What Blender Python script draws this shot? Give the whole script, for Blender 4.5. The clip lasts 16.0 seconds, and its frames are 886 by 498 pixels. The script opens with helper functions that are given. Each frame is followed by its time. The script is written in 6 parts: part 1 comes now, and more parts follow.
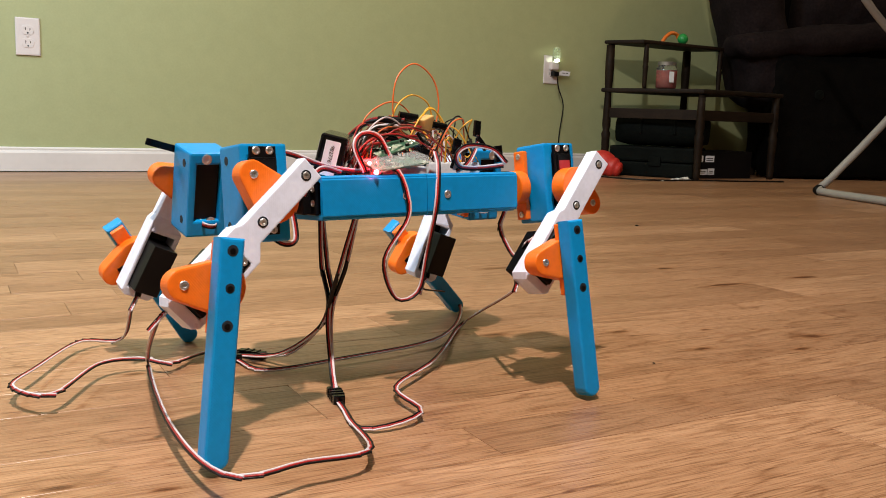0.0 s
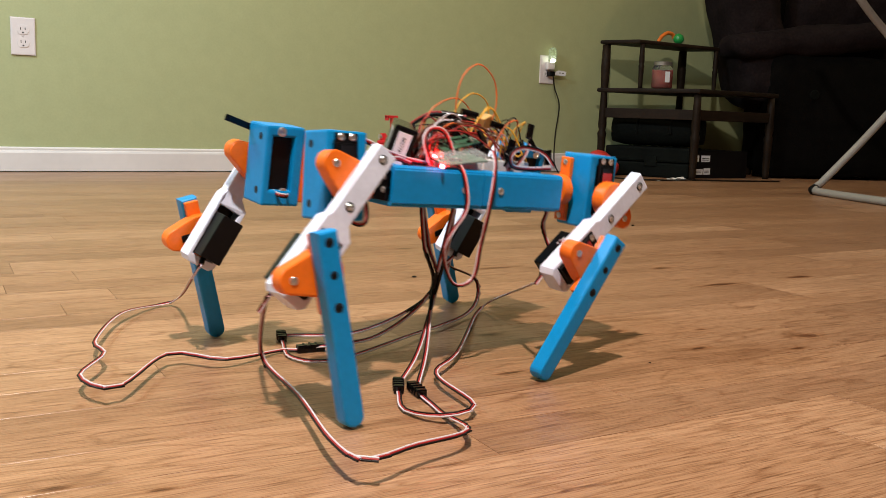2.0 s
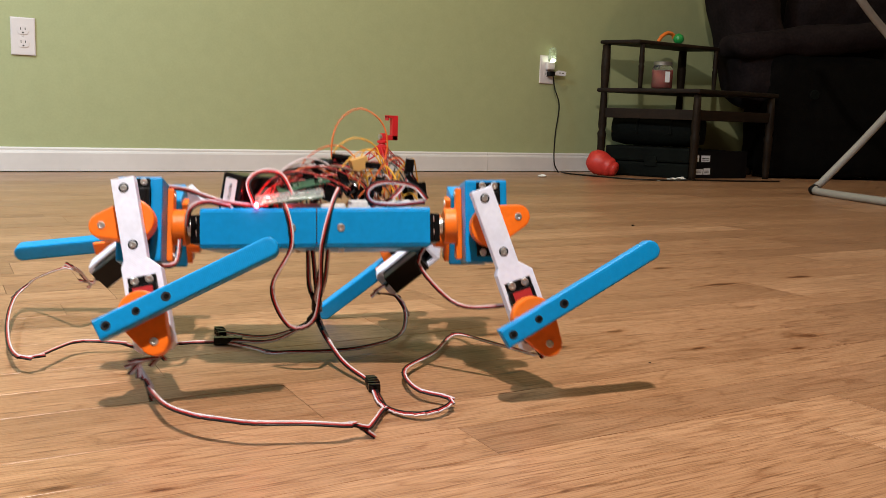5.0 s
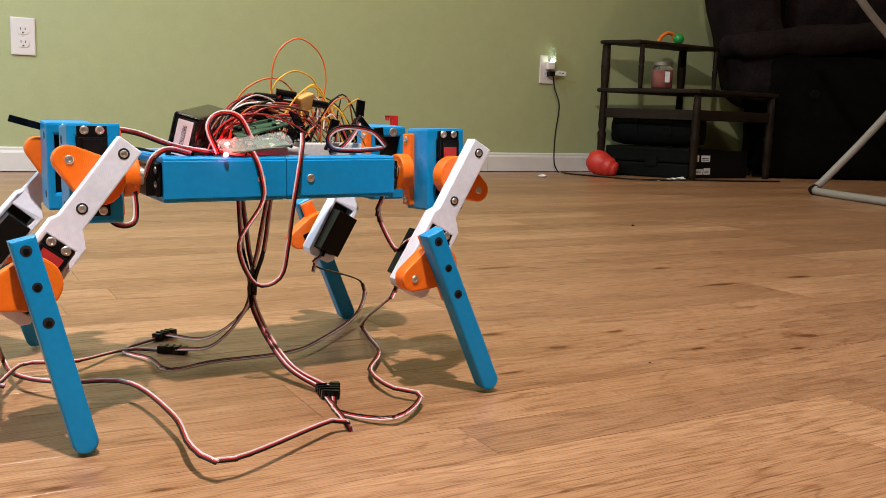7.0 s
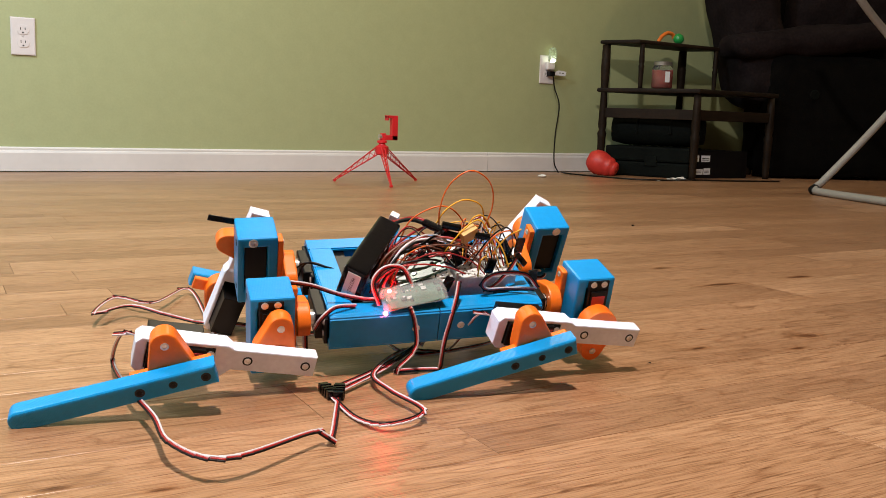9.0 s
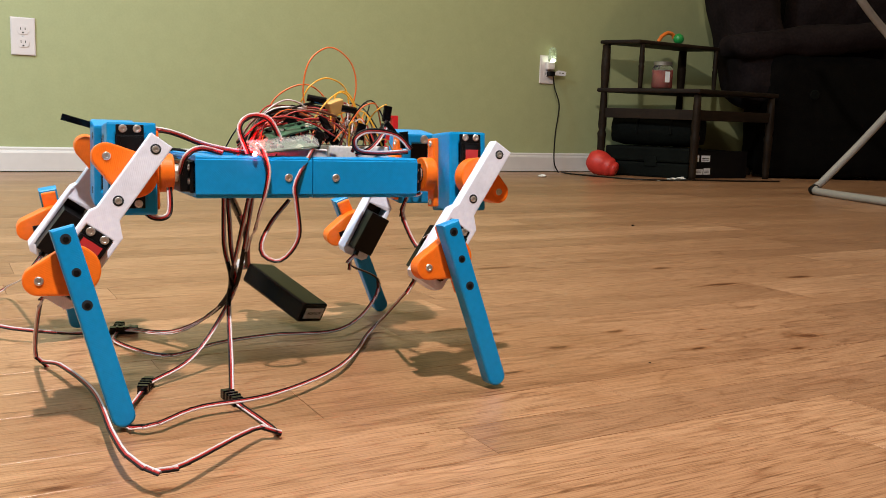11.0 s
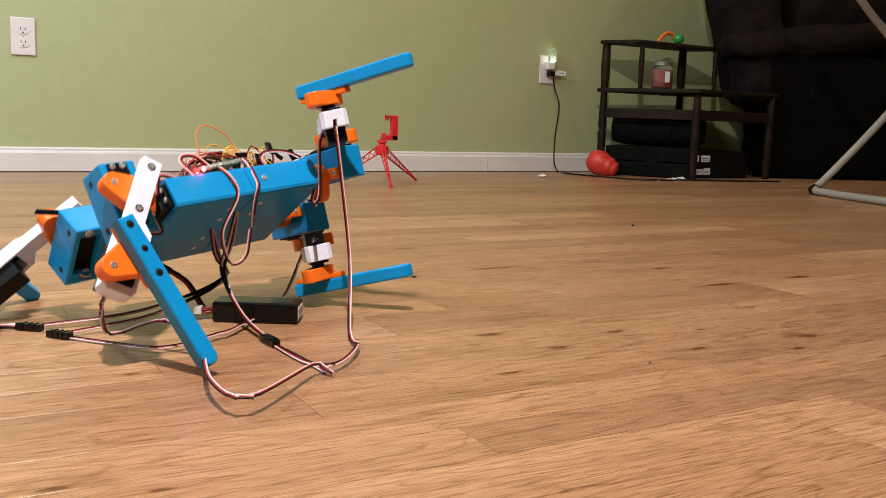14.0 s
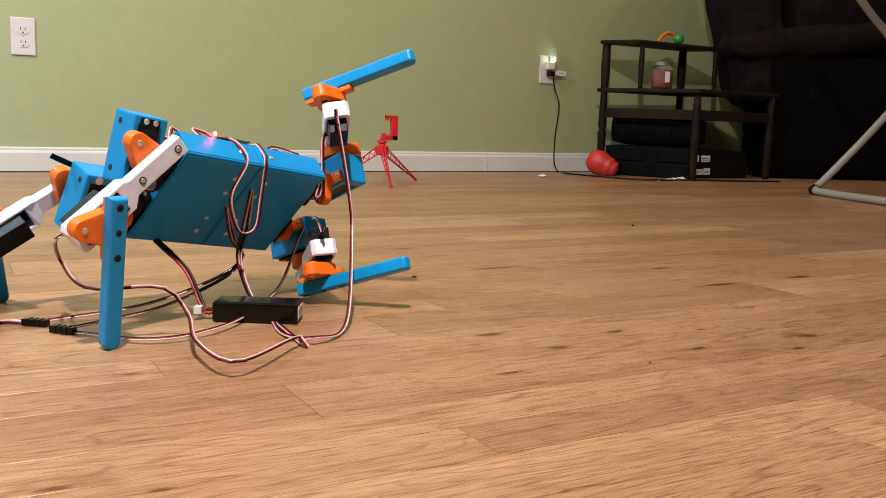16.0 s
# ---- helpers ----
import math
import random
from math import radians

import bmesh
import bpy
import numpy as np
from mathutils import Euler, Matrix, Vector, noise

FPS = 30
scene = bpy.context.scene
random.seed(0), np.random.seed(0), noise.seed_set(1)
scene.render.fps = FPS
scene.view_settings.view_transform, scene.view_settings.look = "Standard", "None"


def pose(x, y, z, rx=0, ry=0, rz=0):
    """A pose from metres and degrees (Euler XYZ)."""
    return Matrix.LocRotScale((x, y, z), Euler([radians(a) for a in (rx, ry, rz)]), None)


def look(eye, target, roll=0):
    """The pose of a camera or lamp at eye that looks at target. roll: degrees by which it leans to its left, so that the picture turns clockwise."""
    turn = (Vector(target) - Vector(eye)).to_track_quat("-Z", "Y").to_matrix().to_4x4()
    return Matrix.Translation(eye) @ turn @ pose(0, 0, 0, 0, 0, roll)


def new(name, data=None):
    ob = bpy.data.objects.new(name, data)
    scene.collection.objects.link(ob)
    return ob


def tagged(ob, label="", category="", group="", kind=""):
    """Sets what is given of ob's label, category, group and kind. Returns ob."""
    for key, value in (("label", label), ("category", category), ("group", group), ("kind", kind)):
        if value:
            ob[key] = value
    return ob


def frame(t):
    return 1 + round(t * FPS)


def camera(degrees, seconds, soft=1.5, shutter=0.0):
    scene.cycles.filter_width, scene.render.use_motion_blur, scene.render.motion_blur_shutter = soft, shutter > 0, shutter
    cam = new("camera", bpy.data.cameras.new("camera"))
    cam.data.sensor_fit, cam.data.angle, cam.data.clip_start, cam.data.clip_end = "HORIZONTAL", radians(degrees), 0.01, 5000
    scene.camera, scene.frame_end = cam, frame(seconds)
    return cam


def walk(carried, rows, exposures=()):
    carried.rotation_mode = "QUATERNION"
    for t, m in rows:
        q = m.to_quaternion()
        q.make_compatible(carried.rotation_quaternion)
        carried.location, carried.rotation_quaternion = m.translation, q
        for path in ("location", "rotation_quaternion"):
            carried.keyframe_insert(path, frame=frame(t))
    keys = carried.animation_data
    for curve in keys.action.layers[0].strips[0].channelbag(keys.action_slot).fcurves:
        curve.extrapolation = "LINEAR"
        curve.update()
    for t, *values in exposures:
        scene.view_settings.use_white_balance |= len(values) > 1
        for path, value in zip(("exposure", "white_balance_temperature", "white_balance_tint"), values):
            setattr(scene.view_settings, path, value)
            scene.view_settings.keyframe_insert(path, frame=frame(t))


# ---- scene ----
# camera: on a low stand, turned a quarter of a degree at the very start
STILL = pose(0, 0, 0.2184, 81.588, -1.939, -29.138)
cam = camera(52.40, 16.0, soft=0.8, shutter=0.5)
walk(cam, [(0.0, pose(0, 0, 0.2184, 81.588, -1.939, -28.893)), (0.1, pose(0, 0, 0.2184, 81.588, -1.939, -29.03)),
           (0.2, STILL), (16.0, STILL)], exposures=[(0.0, -0.06), (4.0, -0.06), (9.0, -0.02), (16.0, 0.02)])

# light: warm ceiling lamp over the camera; weaker right light and two added fills
world = bpy.data.worlds.new("room_air")
world.use_nodes = True
world.node_tree.nodes["Background"].inputs[0].default_value = (1.0, 0.85, 0.62, 1)
world.node_tree.nodes["Background"].inputs[1].default_value = 0.002
scene.world = world


def lamp(name, eye, target, watts, size, colour):
    data = bpy.data.lights.new(name, "AREA")
    data.shape, data.size, data.energy, data.color = "DISK", size, watts, colour
    ob = new(name, data)
    ob.matrix_world = look(eye, target)
    return ob


lamp("ceiling_lamp", (-0.08, 0.02, 2.05), (-0.42, 1.30, 0), 76, 0.09, (1.0, 0.90, 0.84))
# Added fill over the far floor and wall base; no such lamp is known.
lamp("room_lamp", (1.20, 2.25, 2.38), (1.20, 2.2, 0), 16, 0.3, (1.0, 0.84, 0.60))
# Unseen light from the right, inferred from the wall shadows; its fitting is unknown.
lamp("reading_lamp", (4.35, 1.72, 2.15), (2.5, 2.9, 0.4), 6.5, 0.16, (1.0, 0.80, 0.50))
# Unseen cool source on the left, added for the bluish wall and floor there.
lamp("hall_light", (-1.15, 1.75, 2.0), (-0.25, 2.6, 0.2), 60, 0.6, (0.60, 0.82, 1.0))


# ---- materials ----
def material(name, colour, rough=0.5, metal=0.0, vary=0.0, grain=0.0, scale=60.0, bump=0.0, stretch=(1, 1, 1), coat=0.0, glow=0.0, glow_colour=None, clear=0.0, spec=0.5):
    """A procedural surface: base colour broken up at two scales, with fine relief."""
    m = bpy.data.materials.new(name)
    m.use_nodes = True
    nt = m.node_tree
    n, ln = nt.nodes, nt.links
    b = n["Principled BSDF"]
    b.inputs["Base Color"].default_value = (*colour, 1)
    b.inputs["Roughness"].default_value = rough
    b.inputs["Metallic"].default_value = metal
    b.inputs["Coat Weight"].default_value = coat
    b.inputs["Specular IOR Level"].default_value = spec
    b.inputs["Transmission Weight"].default_value = clear
    if glow:
        b.inputs["Emission Color"].default_value = (*(glow_colour or colour), 1)
        b.inputs["Emission Strength"].default_value = glow
    if vary or grain or bump:
        tc = n.new("ShaderNodeTexCoord")
        mp = n.new("ShaderNodeMapping")
        mp.inputs["Scale"].default_value = stretch
        ln.new(tc.outputs["Object"], mp.inputs[0])
        big, fine = n.new("ShaderNodeTexNoise"), n.new("ShaderNodeTexNoise")
        big.inputs["Scale"].default_value, fine.inputs["Scale"].default_value = scale * 0.12, scale
        big.inputs["Detail"].default_value, fine.inputs["Detail"].default_value = 4, 6
        ln.new(mp.outputs[0], big.inputs["Vector"])
        ln.new(mp.outputs[0], fine.inputs["Vector"])
        last = None
        for tex, amount in ((big, vary), (fine, grain)):
            r = n.new("ShaderNodeMapRange")
            r.inputs["From Min"].default_value, r.inputs["From Max"].default_value = 0.3, 0.7
            r.inputs["To Min"].default_value, r.inputs["To Max"].default_value = 1 - amount, 1 + amount
            ln.new(tex.outputs["Fac"], r.inputs["Value"])
            if last is None:
                last = r.outputs[0]
            else:
                mul = n.new("ShaderNodeMath")
                mul.operation = "MULTIPLY"
                ln.new(last, mul.inputs[0])
                ln.new(r.outputs[0], mul.inputs[1])
                last = mul.outputs[0]
        vm = n.new("ShaderNodeVectorMath")
        vm.operation = "SCALE"
        vm.inputs[0].default_value = colour
        ln.new(last, vm.inputs["Scale"])
        ln.new(vm.outputs[0], b.inputs["Base Color"])
        if bump:
            bp = n.new("ShaderNodeBump")
            bp.inputs["Strength"].default_value, bp.inputs["Distance"].default_value = bump, 0.002
            ln.new(fine.outputs["Fac"], bp.inputs["Height"])
            ln.new(bp.outputs[0], b.inputs["Normal"])
    return m


def printed(name, colour, rough=0.38, spec=0.45):
    """Printed plastic: fine layer lines over a slightly uneven colour."""
    m = material(name, colour, rough, vary=0.06, grain=0.05, scale=220, bump=0.08, spec=spec)
    nt = m.node_tree
    n, ln = nt.nodes, nt.links
    tc, wave, bp = n.new("ShaderNodeTexCoord"), n.new("ShaderNodeTexWave"), n.new("ShaderNodeBump")
    wave.wave_type, wave.bands_direction = "BANDS", "DIAGONAL"
    wave.inputs["Scale"].default_value, wave.inputs["Distortion"].default_value = 330, 0.6
    bp.inputs["Strength"].default_value, bp.inputs["Distance"].default_value = 0.10, 0.0006
    ln.new(tc.outputs["Object"], wave.inputs["Vector"])
    ln.new(wave.outputs["Fac"], bp.inputs["Height"])
    old = [x for x in n if x.type == "BUMP" and x != bp][0]
    ln.new(old.outputs[0], bp.inputs["Normal"])
    ln.new(bp.outputs[0], n["Principled BSDF"].inputs["Normal"])
    return m


# knots and mineral flecks of the near strips: place on the floor, half length, half width
KNOTS = ((0.8005, 0.6229, 0.017, 0.0075), (0.7436, 0.5904, 0.012, 0.004), (0.6471, 0.6290, 0.013, 0.0035), (0.6162, 0.7160, 0.011, 0.0045),
         (0.4854, 0.7538, 0.016, 0.006), (0.5170, 0.6856, 0.013, 0.0045), (0.4270, 0.6289, 0.016, 0.0028), (0.9483, 0.8836, 0.030, 0.005),
         (0.7133, 1.1001, 0.028, 0.006), (0.9562, 1.0167, 0.012, 0.006), (1.1112, 0.8892, 0.020, 0.007), (0.1304, 0.7465, 0.009, 0.0035),
         (0.0516, 0.5319, 0.012, 0.003), (0.1043, 0.5051, 0.010, 0.0025), (0.6703, 1.3098, 0.022, 0.005), (0.7118, 0.6898, 0.007, 0.0028))


def oak(name):
    """Oiled oak strip: long grain, cathedral figure, pores and knots; each strip has its own tone."""
    m = bpy.data.materials.new(name)
    m.use_nodes = True
    nt = m.node_tree
    n, ln = nt.nodes, nt.links
    b = n["Principled BSDF"]
    info, geo, add = n.new("ShaderNodeObjectInfo"), n.new("ShaderNodeNewGeometry"), n.new("ShaderNodeVectorMath")

    def math_node(kind, x, y=0.0):
        k = n.new("ShaderNodeMath")
        k.operation = kind
        for sock, v in ((k.inputs[0], x), (k.inputs[1], y)):
            if hasattr(v, "is_linked"):
                ln.new(v, sock)
            else:
                sock.default_value = v
        return k.outputs[0]

    seed = math_node("FRACT", math_node("ADD", info.outputs["Random"], geo.outputs["Random Per Island"]))
    split = n.new("ShaderNodeSeparateColor")
    ln.new(info.outputs["Color"], split.inputs[0])
    # red: the strip's own tone; green: how far the tone is left to chance
    strip = math_node("ADD", split.outputs[0], math_node("MULTIPLY", split.outputs[1], seed))
    off = n.new("ShaderNodeVectorMath")
    off.operation = "SCALE"
    off.inputs[0].default_value = (37.0, 19.0, 7.0)
    ln.new(seed, off.inputs["Scale"])
    ln.new(geo.outputs["Position"], add.inputs[0])
    ln.new(off.outputs[0], add.inputs[1])

    def noise_at(scale, stretch, detail=5, distort=0.0, src=None):
        mp, t = n.new("ShaderNodeMapping"), n.new("ShaderNodeTexNoise")
        mp.inputs["Scale"].default_value = stretch
        t.inputs["Scale"].default_value, t.inputs["Detail"].default_value, t.inputs["Distortion"].default_value = scale, detail, distort
        ln.new(src or add.outputs[0], mp.inputs[0])
        ln.new(mp.outputs[0], t.inputs["Vector"])
        return t.outputs["Fac"]

    def ramp(src, *stops):
        r = n.new("ShaderNodeValToRGB")
        while len(r.color_ramp.elements) < len(stops):
            r.color_ramp.elements.new(0.5)
        for el, (p, c) in zip(r.color_ramp.elements, stops):
            el.position, el.color = p, (*c, 1)
        ln.new(src, r.inputs[0])
        return r.outputs[0]

    def mix(kind, fac, a, c):
        x = n.new("ShaderNodeMix")
        x.data_type, x.blend_type = "RGBA", kind
        for sock, v in ((x.inputs[0], fac), (x.inputs[6], a), (x.inputs[7], c)):
            if hasattr(v, "is_linked"):
                ln.new(v, sock)
            else:
                sock.default_value = v
        return x.outputs[2]

    tone = ramp(strip, (0.0, (0.250, 0.129, 0.066)), (0.35, (0.324, 0.174, 0.090)), (0.70, (0.362, 0.198, 0.104)), (1.0, (0.430, 0.248, 0.137)))
    cloud = noise_at(3.2, (1.0, 4.0, 1), 4, 0.6)
    col = mix("MULTIPLY", 1.0, tone, ramp(cloud, (0.28, (0.86, 0.82, 0.80)), (0.5, (1, 1, 1)), (0.74, (1.13, 1.14, 1.16))))
    streak = noise_at(16, (0.42, 9, 1), 5, 0.5)
    col = mix("MULTIPLY", 1.0, col, ramp(streak, (0.28, (0.84, 0.78, 0.72)), (0.48, (1.0, 0.99, 0.98)), (0.74, (1.09, 1.09, 1.10))))
    # cathedral figure: thin late-wood lines along the contours of a stretched field
    figure = noise_at(1.7, (1.6, 11, 1), 2, 0.5)
    wave = math_node("PINGPONG", math_node("MULTIPLY", figure, 11.0), 0.5)
    col = mix("MULTIPLY", 0.62, col, ramp(wave, (0.0, (0.55, 0.42, 0.32)), (0.10, (0.97, 0.95, 0.93)), (1.0, (1.03, 1.03, 1.03))))
    pore = noise_at(120, (0.20, 4.6, 1), 3)
    col = mix("MULTIPLY", 0.85, col, ramp(pore, (0.30, (0.52, 0.42, 0.34)), (0.44, (0.98, 0.97, 0.96)), (0.70, (1.10, 1.10, 1.10))))
    hair = noise_at(300, (0.16, 3.0, 1), 3)
    col = mix("MULTIPLY", 1.0, col, ramp(hair, (0.34, (0.67, 0.58, 0.50)), (0.48, (1, 1, 1)), (0.66, (1.13, 1.13, 1.13))))
    fleck = noise_at(26, (0.40, 3.0, 1), 3, 0.5)
    col = mix("MULTIPLY", 1.0, col, ramp(fleck, (0.22, (0.36, 0.22, 0.13)), (0.30, (1, 1, 1))))
    # knots at their places, with a frayed edge
    fray = noise_at(55, (0.5, 1.6, 1), 4, 0.6, geo.outputs["Position"])
    dark = None
    for x, y, half, wide in KNOTS:
        mp = n.new("ShaderNodeMapping")
        mp.vector_type = "POINT"
        mp.inputs["Location"].default_value = (-x / half, -y / wide, 0)
        mp.inputs["Scale"].default_value = (1 / half, 1 / wide, 0)
        ln.new(geo.outputs["Position"], mp.inputs[0])
        size = n.new("ShaderNodeVectorMath")
        size.operation = "LENGTH"
        ln.new(mp.outputs[0], size.inputs[0])
        dark = size.outputs["Value"] if dark is None else math_node("MINIMUM", dark, size.outputs["Value"])
    dark = math_node("ADD", dark, math_node("MULTIPLY", math_node("SUBTRACT", fray, 0.5), 2.6))
    dark = math_node("MULTIPLY", dark, 0.5)
    col = mix("MULTIPLY", 1.0, col, ramp(dark, (0.0, (0.24, 0.14, 0.09)), (0.30, (0.42, 0.29, 0.20)), (0.55, (0.86, 0.78, 0.70)), (0.95, (1, 1, 1))))
    ln.new(col, b.inputs["Base Color"])
    smear = noise_at(5, (1, 1, 1), 4)
    rr = n.new("ShaderNodeMapRange")
    rr.inputs["To Min"].default_value, rr.inputs["To Max"].default_value = 0.24, 0.42
    ln.new(smear, rr.inputs["Value"])
    ln.new(rr.outputs[0], b.inputs["Roughness"])
    bp = n.new("ShaderNodeBump")
    bp.inputs["Strength"].default_value, bp.inputs["Distance"].default_value = 0.35, 0.0008
    ln.new(pore, bp.inputs["Height"])
    ln.new(bp.outputs[0], b.inputs["Normal"])
    return m


OAK = oak("oak_strip")
WALL = material("sage_wall_paint", (0.366, 0.396, 0.202), 0.6, vary=0.03, grain=0.03, scale=180, bump=0.12)
# Unseen walls, toned dark to cut the light bounced into the shade.
PLAIN = material("unseen_wall_toned_dark", (0.33, 0.28, 0.20), 0.7, vary=0.04, grain=0.02, scale=90, bump=0.1)
CEIL = material("ceiling_paint", (0.75, 0.73, 0.68), 0.8, vary=0.03, scale=60, grain=0.02)
TRIM = material("white_trim_paint", (0.66, 0.63, 0.60), 0.4, vary=0.05, grain=0.02, scale=40, bump=0.03)
GAP = material("dark_joint", (0.03, 0.02, 0.015), 0.9, vary=0.2, scale=50)
PLATE = material("white_outlet_plastic", (0.66, 0.61, 0.59), 0.35, vary=0.03, scale=60)
# Near-black marks stand for the shade in outlet slots and breadboard openings.
SLOT_SHADE = material("slot_shade", (0.01, 0.01, 0.01), 0.6)
DARKWOOD = material("dark_stained_wood", (0.016, 0.0095, 0.0055), 0.55, spec=0.12, vary=0.3, grain=0.25, scale=60, stretch=(0.3, 2, 2), bump=0.1)
# One chair cloth in two copies: shade and light put into the colour.
CLOTH_SHADED = material("chair_cloth_shaded", (0.004, 0.0035, 0.003), 0.95, spec=0.05, vary=0.25, grain=0.3, scale=160, bump=0.5)
CLOTH_LIT = material("chair_cloth_lit", (0.015, 0.0105, 0.0105), 0.95, spec=0.06, vary=0.25, grain=0.25, scale=90, bump=0.5)
BAG = material("black_nylon", (0.004, 0.005, 0.004), 0.75, spec=0.06, vary=0.3, grain=0.3, scale=90, bump=0.3)
CARTON = material("black_carton", (0.006, 0.005, 0.005), 0.75, spec=0.08, vary=0.2, grain=0.1, scale=50)
TUBE = material("grey_enamel_tube", (0.30, 0.28, 0.25), 0.35, vary=0.06, grain=0.04, scale=60)
REDRUB = material("red_rubber", (0.55, 0.035, 0.025), 0.45, vary=0.08, grain=0.05, scale=90, bump=0.05)
REDPRINT = printed("red_print", (0.62, 0.02, 0.025))
BLUE = printed("blue_print", (0.002, 0.262, 0.62), 0.34, 0.35)
ORANGE = printed("orange_print", (0.88, 0.17, 0.010), 0.36)
WHITE = printed("white_print", (0.76, 0.82, 0.97), 0.42)
BLACK = material("black_servo_plastic", (0.004, 0.004, 0.0045), 0.35, spec=0.2, vary=0.15, grain=0.1, scale=200, bump=0.05)
HEAT = material("black_heatshrink", (0.003, 0.003, 0.0035), 0.15, spec=0.3, vary=0.2, grain=0.1, scale=200, bump=0.1)
STEEL = material("zinc_steel", (0.72, 0.71, 0.70), 0.32, metal=0.9, vary=0.08, scale=400, grain=0.05)
# Near-black discs stand for the shade inside bolt holes and screw sockets.
HOLE_SHADE = material("hole_shade", (0.006, 0.012, 0.02), 0.7)
LABELRED = material("red_servo_label", (0.40, 0.03, 0.035), 0.35, vary=0.08, scale=120)
PAPER = material("white_label_paper", (0.72, 0.73, 0.75), 0.5, vary=0.04, scale=80)
LABELGREY = material("grey_label_paper", (0.36, 0.36, 0.33), 0.5, vary=0.06, scale=90)
INK = material("black_ink", (0.02, 0.02, 0.022), 0.6)
WIRE_RED = material("red_wire", (0.36, 0.018, 0.016), 0.4, vary=0.1, scale=150)
WIRE_BLACK = material("black_wire", (0.005, 0.004, 0.004), 0.4, spec=0.25, vary=0.1, scale=150)
WIRE_WHITE = material("white_wire", (0.62, 0.56, 0.58), 0.4, vary=0.06, scale=150)
WIRE_YELLOW = material("yellow_wire", (0.75, 0.38, 0.02), 0.4, vary=0.06, scale=150)
WIRE_ORANGE = material("orange_wire", (0.70, 0.14, 0.02), 0.4, vary=0.06, scale=150)
WIRE_BROWN = material("brown_wire", (0.12, 0.035, 0.015), 0.45, vary=0.06, scale=150)
XT = material("yellow_nylon", (0.66, 0.40, 0.13), 0.4, vary=0.06, scale=150)
BOARD = material("green_circuit_board", (0.045, 0.12, 0.065), 0.35, vary=0.25, grain=0.3, scale=500)
FILM = material("cloudy_wrap_film", (0.80, 0.83, 0.80), 0.14, vary=0.06, grain=0.06, scale=90, bump=0.35)
FILM.node_tree.nodes["Principled BSDF"].inputs["Alpha"].default_value = 0.14
BREAD = material("white_breadboard", (0.72, 0.72, 0.70), 0.45, vary=0.04, grain=0.1, scale=400)
LED = material("red_led", (1.0, 0.05, 0.06), 0.3, glow=380.0, glow_colour=(1.0, 0.012, 0.018))
NIGHT = material("night_light_lens", (0.85, 0.95, 0.8), 0.3, glow=16.0, glow_colour=(0.88, 1.0, 0.72))
NIGHTCLEAR = material("clear_green_plastic", (0.86, 0.95, 0.84), 0.08, clear=0.9)
GLASS = material("jar_glass", (0.9, 0.95, 0.92), 0.06, clear=0.95)
JARFILL = material("pink_jar_filling", (0.42, 0.045, 0.03), 0.5, vary=0.25, grain=0.2, scale=80)
LID = material("tin_lid", (0.35, 0.33, 0.30), 0.35, metal=0.8, vary=0.1, scale=90)
TOYORANGE = material("toy_orange", (0.75, 0.17, 0.02), 0.4, vary=0.05, scale=60)
TOYGREEN = material("toy_green", (0.02, 0.28, 0.06), 0.3, vary=0.1, scale=60)
SCRAP = material("paper_scrap", (0.7, 0.68, 0.64), 0.8, vary=0.08, scale=60)


# ---- mesh helpers ----
def part(name, bm, mat, parent=None, label="", smooth=False):
    """Links a bmesh as one mesh object, under a thing or under a part."""
    me = bpy.data.meshes.new(name)
    bm.to_mesh(me)
    bm.free()
    me.materials.append(mat)
    if smooth:
        me.polygons.foreach_set("use_smooth", [True] * len(me.polygons))
    ob = new(name, me)
    ob.parent = parent
    return tagged(ob, label)


def thing(name, label, category, m=None, group="", kind=""):
    ob = new(name)
    ob.empty_display_size = 0.02
    if m is not None:
        ob.matrix_basis = m
    return tagged(ob, label, category, group, kind)


def fresh():
    return bmesh.new()


def box(bm, x0, x1, y0, y1, z0, z1, bevel=0.0, seg=2, m=None):
    made = bmesh.ops.create_cube(bm, size=1)["verts"]
    for v in made:
        v.co = Vector((x0 + (v.co.x + 0.5) * (x1 - x0), y0 + (v.co.y + 0.5) * (y1 - y0), z0 + (v.co.z + 0.5) * (z1 - z0)))
    if bevel:
        edges = list({e for v in made for e in v.link_edges})
        out = bmesh.ops.bevel(bm, geom=edges, offset=bevel, segments=seg, affect="EDGES", profile=0.6)
        made = list({v for f in out["faces"] for v in f.verts} | {v for v in made if v.is_valid})
    if m is not None:
        bmesh.ops.transform(bm, matrix=m, verts=made)
    return bm


def prism(bm, pts, y0, y1, bevel=0.0, m=None, seg=2):
    """A profile in x and z, drawn out along y."""
    if y1 < y0:
        y0, y1 = y1, y0
    a = [bm.verts.new((x, y0, z)) for x, z in pts]
    c = [bm.verts.new((x, y1, z)) for x, z in pts]
    faces = [bm.faces.new(a), bm.faces.new(c[::-1])]
    k = len(pts)
    for i in range(k):
        faces.append(bm.faces.new((a[i], c[i], c[(i + 1) % k], a[(i + 1) % k])))
    bmesh.ops.recalc_face_normals(bm, faces=faces)
    made = a + c
    if bevel:
        rim = [e for e in {e for v in made for e in v.link_edges} if (e.verts[0].co.y == e.verts[1].co.y)]
        out = bmesh.ops.bevel(bm, geom=rim, offset=bevel, segments=seg, affect="EDGES", profile=0.6)
        made = list({v for f in out["faces"] for v in f.verts} | {v for v in made if v.is_valid})
    if m is not None:
        bmesh.ops.transform(bm, matrix=m, verts=made)
    return bm


